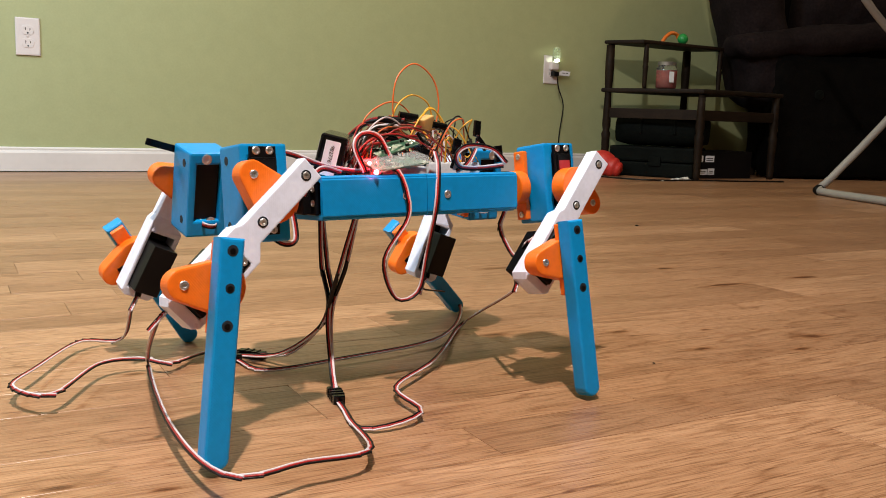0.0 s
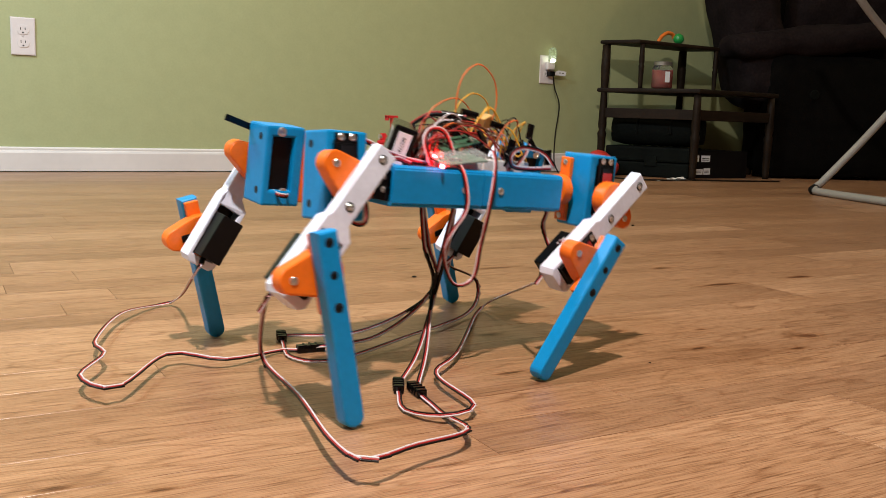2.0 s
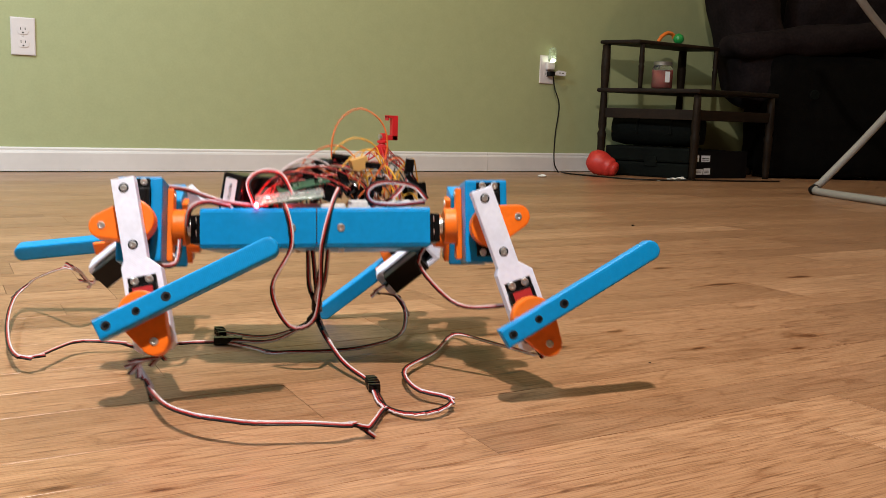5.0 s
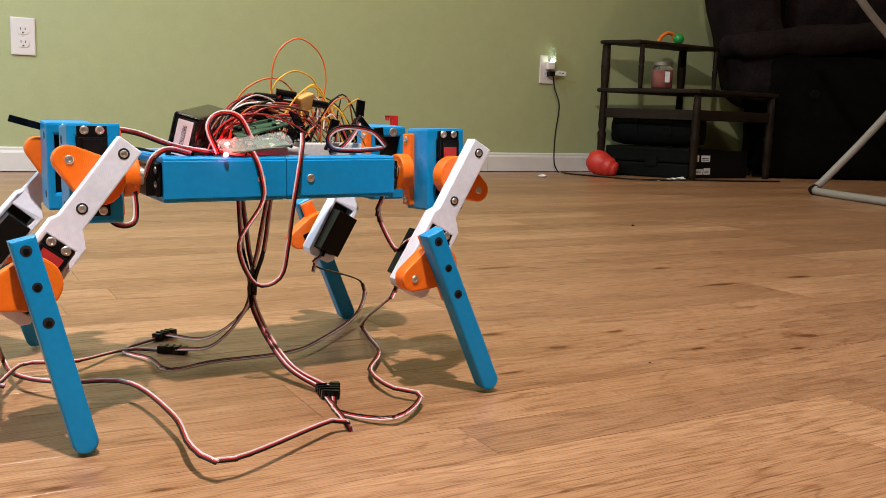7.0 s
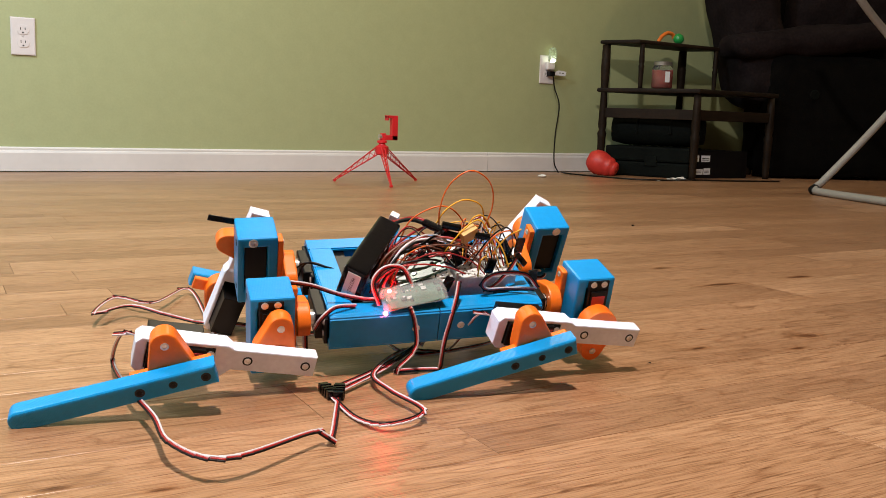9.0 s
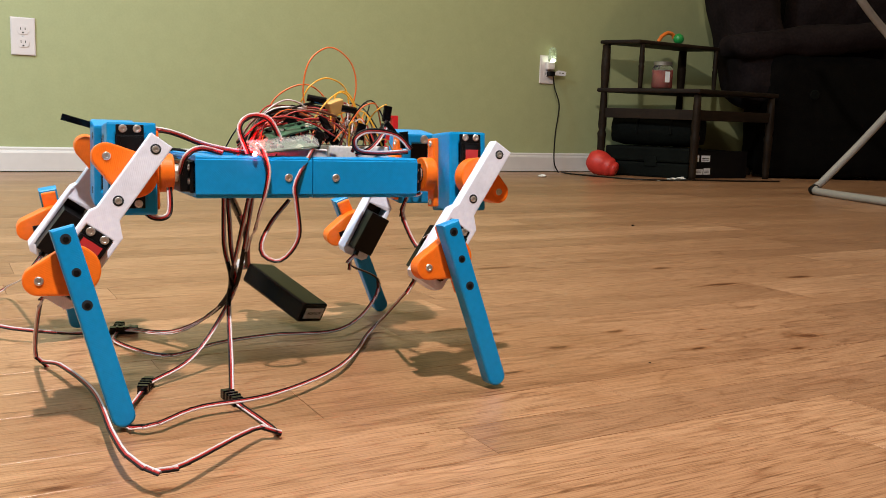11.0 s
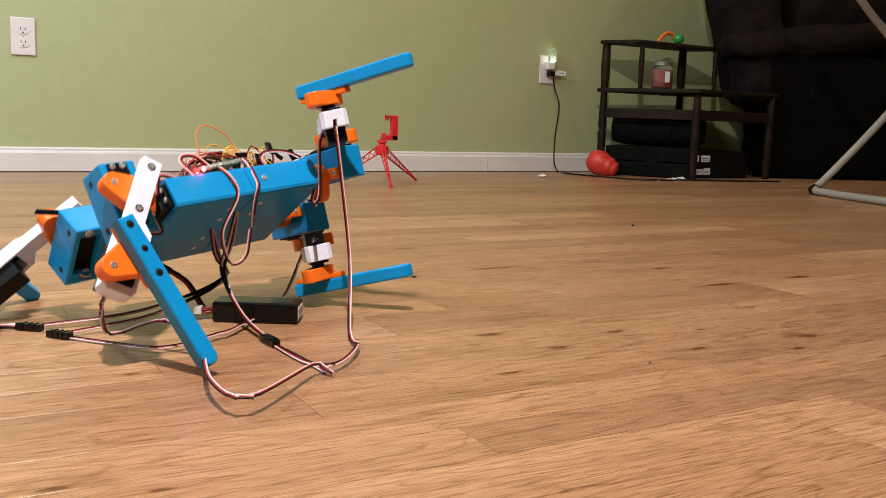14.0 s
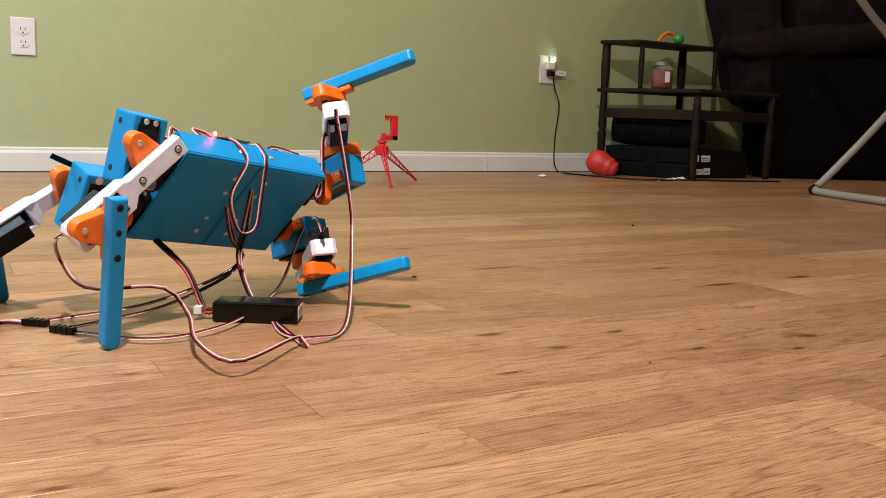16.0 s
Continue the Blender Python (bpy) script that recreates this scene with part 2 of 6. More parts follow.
def rod(bm, a, b, r0, r1=None, seg=16):
    a, b = Vector(a), Vector(b)
    d = b - a
    m = Matrix.Translation((a + b) / 2) @ d.to_track_quat("Z", "Y").to_matrix().to_4x4()
    bmesh.ops.create_cone(bm, cap_ends=True, segments=seg, radius1=r0, radius2=r0 if r1 is None else r1, depth=d.length, matrix=m)
    return bm


def lathe(bm, profile, seg=24, m=None):
    """A profile of (radius, height) turned about z."""
    rings = [[bm.verts.new((r * math.cos(2 * math.pi * i / seg), r * math.sin(2 * math.pi * i / seg), z)) for i in range(seg)] for r, z in profile]
    made = [v for ring in rings for v in ring]
    for p, q in zip(rings, rings[1:]):
        for i in range(seg):
            bm.faces.new((p[i], p[(i + 1) % seg], q[(i + 1) % seg], q[i]))
    for ring in (rings[0][::-1], rings[-1]):
        bm.faces.new(ring)
    if m is not None:
        bmesh.ops.transform(bm, matrix=m, verts=made)
    return bm


def spline(pts, n):
    """n + 1 points along a smooth line through pts, evenly spaced."""
    p = [Vector(q) for q in pts]
    p = [p[0] * 2 - p[1]] + p + [p[-1] * 2 - p[-2]]
    fine = []
    for i in range(1, len(p) - 2):
        for k in range(16):
            t = k / 16
            fine.append(0.5 * (2 * p[i] + (p[i + 1] - p[i - 1]) * t + (2 * p[i - 1] - 5 * p[i] + 4 * p[i + 1] - p[i + 2]) * t * t + (3 * p[i] - p[i - 1] - 3 * p[i + 1] + p[i + 2]) * t ** 3))
    fine.append(p[-2])
    run = [0.0]
    for a, b in zip(fine, fine[1:]):
        run.append(run[-1] + (b - a).length)
    out, j = [], 0
    for k in range(n + 1):
        s = run[-1] * k / n
        while j < len(fine) - 2 and run[j + 1] < s:
            j += 1
        out.append(fine[j].lerp(fine[j + 1], (s - run[j]) / max(run[j + 1] - run[j], 1e-9)))
    return out


def tube(bm, pts, radius, n=40, seg=8, smooth_line=True):
    """A round wire along a line."""
    line = spline(pts, n) if smooth_line else [Vector(q) for q in pts]
    side = None
    rings = []
    for i, c in enumerate(line):
        d = (line[min(i + 1, len(line) - 1)] - line[max(i - 1, 0)]).normalized()
        if side is None:
            side = d.orthogonal().normalized()
        side = (side - d * side.dot(d)).normalized()
        up = d.cross(side)
        rings.append([bm.verts.new(c + (side * math.cos(2 * math.pi * k / seg) + up * math.sin(2 * math.pi * k / seg)) * radius) for k in range(seg)])
    for p, q in zip(rings, rings[1:]):
        for k in range(seg):
            bm.faces.new((p[k], p[(k + 1) % seg], q[(k + 1) % seg], q[k]))
    bm.faces.new(rings[0][::-1])
    bm.faces.new(rings[-1])
    return bm


# ---- the room ----
WY = 3.115          # the green wall
X0, X1, Y0, HC = -2.6, 4.6, -2.6, 2.44


def room():
    for name, dims, mat, label in (
            ("wall_north", (X0, X1, WY, WY + 0.12, 0, HC), WALL, "sage green painted wall behind the robot"),
            ("wall_south", (X0, X1, Y0 - 0.12, Y0, 0, HC), PLAIN, "plain unseen wall behind the camera, toned dark to cut bounce"),
            ("wall_west", (X0 - 0.12, X0, Y0, WY, 0, HC), PLAIN, "plain unseen side wall, toned dark to cut bounce"),
            ("wall_east", (X1, X1 + 0.12, Y0, WY, 0, HC), PLAIN, "plain unseen side wall by the armchair, toned dark to cut bounce"),
            ("ceiling", (X0, X1, Y0, WY, HC, HC + 0.1), CEIL, "plain white ceiling"),
            ("floor", (X0, X1, Y0, WY, -0.06, -0.006), GAP, "oak strip floor with dark joints")):
        tagged(part(name, box(fresh(), *dims), mat), label, name.split("_")[0], kind="structure")
    for name, a, b in (("baseboard", X0, 1.943), ("baseboard", 1.9445, X1)):
        bm = fresh()
        prism(bm, [(0, 0.003), (-0.013, 0.003), (-0.013, 0.060), (-0.011, 0.066), (-0.009, 0.068), (-0.009, 0.074), (-0.005, 0.0785), (0, 0.0785)], a, b,
              m=Matrix(((0, 1, 0, 0), (1, 0, 0, WY - 0.0005), (0, 0, 1, 0), (0, 0, 0, 1))))
        bmesh.ops.recalc_face_normals(bm, faces=bm.faces)
        tagged(part(name, bm, TRIM), "white painted wooden baseboard along the green wall", "baseboard", kind="structure")


room()


# ---- the walking robot ----
# half length, side top and bottom, side width; hip and leg sizes
LB, ZT, ZB, WD, XS = 0.0929, 0.0145, -0.0185, 0.0665, 0.0198
LX, WB, ZO, WL = 0.1404, 0.0423, -0.0027, 0.0602
LU, DXK, LT, LTOP, DH, DE, DK = 0.0779, 0.0015, 0.1095, 0.0305, 0.0227, 0.0232, 0.0230
CORNERS = {"near_left": (-1, -1), "near_right": (1, -1), "far_left": (-1, 1), "far_right": (1, 1)}


def screw(parent, at, out, r=0.0027):
    """A pan-head screw with a socket, its head towards out."""
    bm = fresh()
    m = Matrix.Translation(at) @ Vector(out).to_track_quat("Z", "Y").to_matrix().to_4x4()
    lathe(bm, [(r, -0.001), (r, 0.0003), (r * 0.85, 0.0007), (r * 0.5, 0.0008), (r * 0.42, 0.0002), (0.0002, 0.0001)], 12, m)
    return part("screw", bm, STEEL, parent, "small zinc screw", smooth=False)


def egg(far, near_r, far_r, sign, n=14):
    """Outline of a horn plate: a big round end at the shaft and a smaller one at distance far."""
    tilt = math.asin((near_r - far_r) / far)
    pts = []
    for i in range(n * 2 + 1):
        a = math.pi / 2 - tilt - (2 * math.pi - 2 * (math.pi / 2 - tilt)) * 0 + i * (math.pi + 2 * tilt) / (2 * n)
        pts.append((near_r * math.cos(a), near_r * math.sin(a)))
    for i in range(n + 1):
        a = -(math.pi / 2 - tilt) + i * (math.pi - 2 * tilt) / n
        pts.append((far + far_r * math.cos(a), far_r * math.sin(a)))
    return [(x * sign, z) for x, z in pts]


def shell(robot, side):
    """One half of the hexagonal body tray."""
    a, b = (-LB, -0.0004) if side < 0 else (0.0004, LB)
    bm = fresh()
    wall = 0.0035
    c = 0.0022
    outer = [(-WD, ZT - 0.002), (-WD, ZB + c), (-WD + c, ZB), (WD - c, ZB), (WD, ZB + c), (WD, ZT - 0.002), (WD - 0.003, ZT), (WD - 0.021, ZT), (WD - 0.021, ZT - 0.004)]
    inner = [(WD - wall, ZT - 0.004), (WD - wall, ZB + wall), (-WD + wall, ZB + wall), (-WD + wall, ZT - 0.004)]
    rest = [(-WD + 0.021, ZT - 0.004), (-WD + 0.021, ZT), (-WD + 0.003, ZT)]
    turn = Matrix(((0, 1, 0, 0), (1, 0, 0, 0), (0, 0, 1, 0), (0, 0, 0, 1)))
    prism(bm, outer + inner + rest, a, b, bevel=0.0, m=turn)
    # end wall with the cut-outs for the hip servos
    e0, e1 = (a, a + 0.004) if side < 0 else (b - 0.004, b)
    box(bm, e0, e1, -0.022, 0.022, ZB + 0.002, ZT - 0.003)
    rim = (a + 0.0002, a + 0.022) if side < 0 else (b - 0.022, b - 0.0002)
    box(bm, *rim, -WD + 0.018, WD - 0.018, ZT - 0.0042, ZT - 0.0002)
    bmesh.ops.recalc_face_normals(bm, faces=bm.faces)
    bmesh.ops.bevel(bm, geom=[e for e in bm.edges if e.is_manifold and e.calc_face_angle(0) > 0.5 and e.calc_length() > 0.03], offset=0.0012, segments=2, affect="EDGES")
    sh = part("body_shell", bm, BLUE, robot, "blue printed half of the body tray")
    for s in (-1, 1):
        screw(sh, (side * XS, s * (WD + 0.0002), (ZT + ZB) / 2), (0, s, 0), 0.0033)
    for y in (-0.042, -0.02, 0.02, 0.042):
        screw(sh, (side * XS, y, ZB - 0.0003), (0, 0, -1), 0.0028)
    for s in (-1, 1):
        bm = fresh()
        box(bm, *sorted((side * 0.060, side * (LB + 0.0095))), *sorted((s * (WB - 0.029), s * (WB + 0.0115))), ZB + 0.0045, ZT - 0.0045, 0.001)
        box(bm, *sorted((side * (LB + 0.0005), side * (LB + 0.0035))), *sorted((s * (WB - 0.037), s * (WB + 0.019))), ZB + 0.0042, ZT - 0.0048, 0.0006)
        sv = part("servo", bm, BLACK, robot, "black hip servo set in the body end")
        bm = rod(fresh(), (side * (LB + 0.009), s * WB, 0), (side * (LX - 0.034), s * WB, 0), 0.0068, seg=20)
        part("shaft", bm, STEEL, sv)
        for z in (-0.0055, 0.0050):
            for y in (WB + 0.0155, WB - 0.0335):
                screw(sv, (side * (LB + 0.0036), s * y, z), (side, 0, 0), 0.0026)


def moulding(bm, outer, inner, depth, faces, bevel, corners=False):
    """One moulded piece with an opening: two outlines in x and z, each point with its own depth along y, and the faces between them."""
    pts = outer + inner
    a = [bm.verts.new((x, d[0], z)) for (x, z), d in zip(pts, depth)]
    c = [bm.verts.new((x, d[1], z)) for (x, z), d in zip(pts, depth)]
    for f in faces:
        bm.faces.new([a[i] for i in f])
        bm.faces.new([c[i] for i in reversed(f)])
    k, total = len(outer), len(pts)
    for start, stop in ((0, k), (k, total)):
        for i in range(start, stop):
            j = i + 1 if i + 1 < stop else start
            bm.faces.new((a[i], c[i], c[j], a[j]))
    bmesh.ops.recalc_face_normals(bm, faces=bm.faces)
    rim = set()
    for start, stop in ((0, k), (k, total)):
        for i in range(start, stop):
            j = i + 1 if i + 1 < stop else start
            rim |= {bm.edges.get((a[i], a[j])), bm.edges.get((c[i], c[j]))}
    if corners:
        rim |= {bm.edges.get((a[i], c[i])) for i in range(k)}
    bmesh.ops.bevel(bm, geom=list(rim), offset=bevel, segments=2, affect="EDGES", profile=0.6)
    return bm


def hip_unit(robot, e, s):
    """Blue box that swings on the body end, with its servo, strap and orange horn bracket."""
    x0, x1 = LX - 0.0185, LX + 0.0165
    z0, z1 = -0.0320, 0.0365
    y0, y1 = -0.008, 0.0285
    bm = fresh()
    sx0, sx1 = LX - 0.0095, LX + 0.0105
    outer = [(e * x, z) for x, z in ((x0, z0), (x1, z0), (x1, z1), (x0, z1))]
    inner = [(e * x, z) for x, z in ((sx0, -0.0185), (sx1, -0.0185), (sx1, 0.0270), (sx0, 0.0270))]
    moulding(bm, outer, inner, [(s * y0, s * y1)] * 8, [(0, 1, 5, 4), (1, 2, 6, 5), (2, 3, 7, 6), (3, 0, 4, 7)], 0.0020, True)
    hip = part("hip_box", bm, BLUE, robot, "blue printed hip box with rounded edges")
    bm = fresh()
    box(bm, *sorted((e * (sx0 + 0.0002), e * (sx1 - 0.0002))), *sorted((s * (y0 + (0.005 if s > 0 else 0.002)), s * (y1 + 0.003))), -0.0183, 0.0268, 0.0008)
    box(bm, *sorted((e * (sx0 + 0.0002), e * (sx1 - 0.0002))), *sorted((s * (y1 - 0.0005), s * (y1 + 0.0022))), -0.0270, 0.0345, 0.0006)
    box(bm, *sorted((e * (sx0 + 0.003), e * (sx1 - 0.003))), *sorted((s * (y1 + 0.003), s * (y1 + 0.0045))), 0.010, 0.0255, 0.0005)
    servo = part("servo", bm, BLACK, hip, "black servo with metal screws")
    box(bm := fresh(), *sorted((e * (sx0 + 0.004), e * (sx1 - 0.004))), *sorted((s * (y1 + 0.0045), s * (y1 + 0.0049))), 0.0115, 0.021)
    part("servo_label", bm, LABELRED if e > 0 else BLACK, hip, "small servo sticker")
    rod(bm := fresh(), (e * LX, s * (y1 + 0.002), ZO), (e * LX, s * (y1 + 0.010), ZO), 0.0075, seg=20)
    part("shaft", bm, STEEL, hip)
    for z in (-0.0235, 0.0315):
        for x in (sx0 + 0.005, sx1 - 0.005):
            screw(hip, (e * x, s * (y1 + 0.0022), z), (0, s, 0), 0.0030)
    # dark discs for the shaded holes in the outer end
    for z in (-0.020, 0.026):
        rod(bm := fresh(), (e * (x1 - 0.004), s * 0.004, z), (e * (x1 + 0.0002), s * 0.004, z), 0.0032, seg=14)
        part("bolt_hole_shade", bm, HOLE_SHADE, hip, "flush dark disc for the shade in a bolt hole")
    # bracket on the body side: egg plate in the plane of the body end, with two ears
    bm = fresh()
    prism(bm, egg(0.019, 0.0150, 0.0095, -1), *sorted((e * (x0 - 0.0155), e * (x0 - 0.0045))), bevel=0.0015, m=Matrix(((0, 1, 0, 0), (s, 0, 0, 0), (0, 0, 1, 0), (0, 0, 0, 1))))
    box(bm, *sorted((e * (x0 - 0.0050), e * x0)), -0.0065, 0.0065, -0.0285, 0.0320, 0.0012)
    bmesh.ops.recalc_face_normals(bm, faces=bm.faces)
    br = part("horn_bracket", bm, ORANGE, hip, "orange printed horn bracket")
    for z in (0.0270, -0.0240):
        screw(hip, (e * (x0 - 0.0052), 0, z), (-e, 0, 0), 0.0028)
    rod(bm := fresh(), (e * (x0 - 0.0162), 0, 0), (e * (x0 - 0.0154), 0, 0), 0.007, seg=16)
    part("servo_horn", bm, BLACK, hip)
    return hip


def upper_leg(robot, e, s):
    """White link: a straight bar with two screws above, a servo housing below."""
    y_out = s * WL
    bm = fresh()
    # bar above, widening into the open housing round the servo
    outer = [(-0.0088, 0.0305), (0.0088, 0.0305), (0.0088, -0.0335), (0.0175, -0.0425), (0.0175, -0.1005), (0.0135, -0.1045), (-0.0075, -0.1045), (-0.0115, -0.1005), (-0.0115, -0.0385), (-0.0088, -0.0335)]
    inner = [(-0.0082, -0.0475), (0.0130, -0.0475), (0.0130, -0.0965), (-0.0082, -0.0965)]
    deep = [0.0125, 0.0125, 0.0125, 0.0155, 0.0180, 0.0180, 0.0180, 0.0180, 0.0155, 0.0125, 0.0155, 0.0155, 0.0180, 0.0180]
    moulding(bm, outer, inner, [(y_out, y_out - s * d) for d in deep], [(0, 1, 2, 9), (9, 2, 3, 11, 10, 8), (3, 4, 12, 11), (4, 5, 6, 7, 13, 12), (7, 8, 10, 13)], 0.0010)
    link = part("upper_leg", bm, WHITE, robot, "white printed upper leg link")
    for z in (0.0224, -0.0224):
        rod(bm := fresh(), (0, y_out - s * 0.002, z), (0, y_out + s * 0.0002, z), 0.0038, seg=16)
        part("socket", bm, HOLE_SHADE, link, "flush dark disc for the shade in a screw socket")
        screw(link, (0, y_out + s * 0.0002, z), (0, s, 0), 0.0026)
    bm = fresh()
    prism(bm, egg(DE, 0.0165, 0.0098, e), y_out - s * 0.0127, y_out - s * 0.0275, 0.0014)
    bmesh.ops.recalc_face_normals(bm, faces=bm.faces)
    part("horn_plate", bm, ORANGE, link, "orange printed egg-shaped horn plate")
    screw(link, (e * DE, y_out - s * 0.0125, 0), (0, s, 0), 0.0030)
    # knee servo
    bm = fresh()
    x0, x1 = -0.0080, 0.0128
    box(bm, x0, x1, *sorted((y_out + s * 0.0035, y_out - s * 0.0335)), -0.0955, -0.0545, 0.0008)
    box(bm, x0, x1, *sorted((y_out - s * 0.0022, y_out + s * 0.0006)), -0.0962, -0.0475, 0.0006)
    sv = part("servo", bm, BLACK, link, "black knee servo with a red sticker")
    box(bm := fresh(), x0 + 0.003, x1 - 0.003, *sorted((y_out + s * 0.0035, y_out + s * 0.0039)), -0.066, -0.056)
    part("servo_label", bm, LABELRED, link, "red servo sticker")
    box(bm := fresh(), *((x1, x1 + 0.0003) if e < 0 else (x1, x1 + 0.0003)), *sorted((y_out - s * 0.017, y_out - s * 0.031)), -0.090, -0.060)
    part("servo_label", bm, LABELRED, link, "red servo sticker")
    for x in (x0 + 0.005, x1 - 0.005):
        screw(link, (x, y_out + s * 0.0008, -0.0505), (0, s, 0), 0.0032)
        screw(link, (x, y_out - s * 0.0125, -0.043), (0, -s, 0), 0.0036)
    rod(bm := fresh(), (DXK, y_out + s * 0.003, -LU), (DXK, y_out + s * 0.0085, -LU), 0.0072, seg=20)
    part("shaft", bm, BLACK, link)
    # wire stub leaving the servo
    rod(bm := fresh(), (x0 + 0.009, y_out - s * 0.022, -0.0955), (x0 + 0.009, y_out - s * 0.024, -0.1015), 0.0026, seg=10)
    part("wire_boot", bm, BLACK, link)
    return link


def lower_leg(robot, e, s):
    """Blue bar with three holes and a round foot, on its orange knee plate; y = 0 is the outer face of the upper leg."""
    bm = fresh()
    w = 0.0078
    foot = [(w * math.cos(a), -LT + w * 0.9 - w * 0.9 * math.sin(a)) for a in [math.pi * i / 10 for i in range(11)]]
    prism(bm, [(w, LTOP)] + foot + [(-w, LTOP)], s * 0.0226, s * 0.0369, 0.0026, seg=3)
    bmesh.ops.recalc_face_normals(bm, faces=bm.faces)
    leg = part("lower_leg", bm, BLUE, robot, "blue printed lower leg bar with a rounded foot")
    for z in (DH, 0, -DH):
        rod(bm := fresh(), (0, s * 0.030, z), (0, s * 0.03705, z), 0.0035 if z else 0.0030, seg=18)
        part("bolt_hole_shade", bm, HOLE_SHADE, leg, "flush dark disc for the shade in a bolt hole")
        # the sunken bolt is a disc on the surface, its shade in the colour
        bm = lathe(fresh(), [(0.0020, 0), (0.0020, 0.0002), (0.0009, 0.0002), (0.0001, 0.0001)], 10, Matrix.Translation((0, s * 0.0369 + s * 0.0002, z - 0.0004)) @ Vector((0, s, 0)).to_track_quat("Z", "Y").to_matrix().to_4x4())
        part("bolt", bm, BLACK, leg, "dark surface disc for the shaded bolt in the hole")
    bm = fresh()
    prism(bm, egg(DK, 0.0168, 0.0100, -1), s * 0.0075, s * 0.0222, 0.0014)
    box(bm, -0.0062, 0.0062, *sorted((s * 0.017, s * 0.0225)), -0.0285, 0.0285, 0.001)
    bmesh.ops.recalc_face_normals(bm, faces=bm.faces)
    part("horn_plate", bm, ORANGE, leg, "orange printed egg-shaped knee plate")
    screw(leg, (-DK, s * 0.0224, 0), (0, s, 0), 0.0030)
    # servo horn seen from inside
    bm = fresh()
    rod(bm, (0, s * 0.0066, 0), (0, s * 0.0076, 0), 0.0065)
    box(bm, -0.019, 0, *sorted((s * 0.0066, s * 0.0076)), -0.0032, 0.0032, 0.0004)
    part("servo_horn", bm, BLACK, leg)
    screw(leg, (-0.004, s * 0.0064, 0), (0, -s, 0), 0.0022)
    return leg


ROBOT = thing("walking_robot", "four-legged robot of blue, orange and white printed parts, loosely wired", "robot")
shell(ROBOT, -1)
shell(ROBOT, 1)
JOINTS = {}
for corner, (ce, cs) in CORNERS.items():
    JOINTS[corner] = (hip_unit(ROBOT, ce, cs), upper_leg(ROBOT, ce, cs), lower_leg(ROBOT, ce, cs))


# ---- along the wall ----
def outlet(x, z, things_in=False):
    """Duplex outlet: bevelled plate, two faces with slots, a centre screw."""
    w, h = 0.0699, 0.1143
    t = thing("wall_outlet", "white double wall outlet on the green wall", "outlet", pose(x + w / 2, WY, z + h / 2), group="wall outlets")
    bm = fresh()
    prism(bm, [(-w / 2, -h / 2), (w / 2, -h / 2), (w / 2, h / 2), (-w / 2, h / 2)], -0.0065, 0.0002, 0.004)
    part("cover_plate", bm, PLATE, t)
    for dz in (-0.0195, 0.0195):
        pts = [(0.0172 * math.cos(a), dz + max(-0.0142, min(0.0142, 0.0172 * math.sin(a)))) for a in [2 * math.pi * i / 28 for i in range(28)]]
        face = part("socket_face", prism(fresh(), pts, -0.0080, -0.0060, 0.0006), PLATE, t)
        for dx, hh in ((-0.0063, 0.0045), (0.0063, 0.0037)):
            part("slot", box(fresh(), dx - 0.0011, dx + 0.0011, -0.0082, -0.0078, dz + 0.003 - hh, dz + 0.003 + hh), SLOT_SHADE, face)
        part("slot", rod(fresh(), (0, -0.0082, dz - 0.0085), (0, -0.0078, dz - 0.0085), 0.0026, seg=12), SLOT_SHADE, face)
    screw(t, (0, -0.0066, 0), (0, -1, 0), 0.0030)
    return t


def night_light(x, z):
    t = thing("night_light", "small clear night light glowing in a wall outlet", "night light", pose(x, WY - 0.008, z))
    part("body", box(fresh(), -0.019, 0.019, -0.022, -0.0005, -0.021, 0.012, 0.007, 3), PLATE, t, smooth=False)
    bm = lathe(fresh(), [(0.004, 0.010), (0.016, 0.012), (0.017, 0.024), (0.016, 0.056), (0.011, 0.066), (0.003, 0.070)], 20, pose(0.002, -0.022, 0))
    part("shade", bm, NIGHTCLEAR, t, "clear greenish dome")
    bm = lathe(fresh(), [(0.002, 0.012), (0.0055, 0.014), (0.006, 0.020), (0.002, 0.024)], 14, pose(0.004, -0.022, 0))
    part("bulb", bm, NIGHT, t, "glowing bulb")


def plug(x, z):
    t = thing("power_plug", "black plug with a white paper tag and a thin cord", "plug", pose(x, WY - 0.008, z))
    part("plug_body", box(fresh(), -0.013, 0.012, -0.028, -0.0003, -0.010, 0.010, 0.004), BLACK, t)
    bm = prism(fresh(), [(0.012, -0.004), (0.070, -0.006), (0.074, 0.012), (0.034, 0.016), (0.022, 0.010)], -0.020, -0.0185)
    part("paper_tag", bm, PAPER, t, "white paper tag")
    for a, b in ((0.034, 0.046), (0.050, 0.062)):
        part("tag_mark", box(fresh(), a, b, -0.0204, -0.0201, 0.004, 0.007), INK, t)
    bm = tube(fresh(), [(0.004, -0.024, -0.008), (0.012, -0.03, -0.06), (0.035, -0.035, -0.13), (0.022, -0.035, -0.25), (0.02, -0.04, -0.36), (0.03, -0.06, -0.404)], 0.0026, 48)
    part("cord", bm, WIRE_BLACK, t)


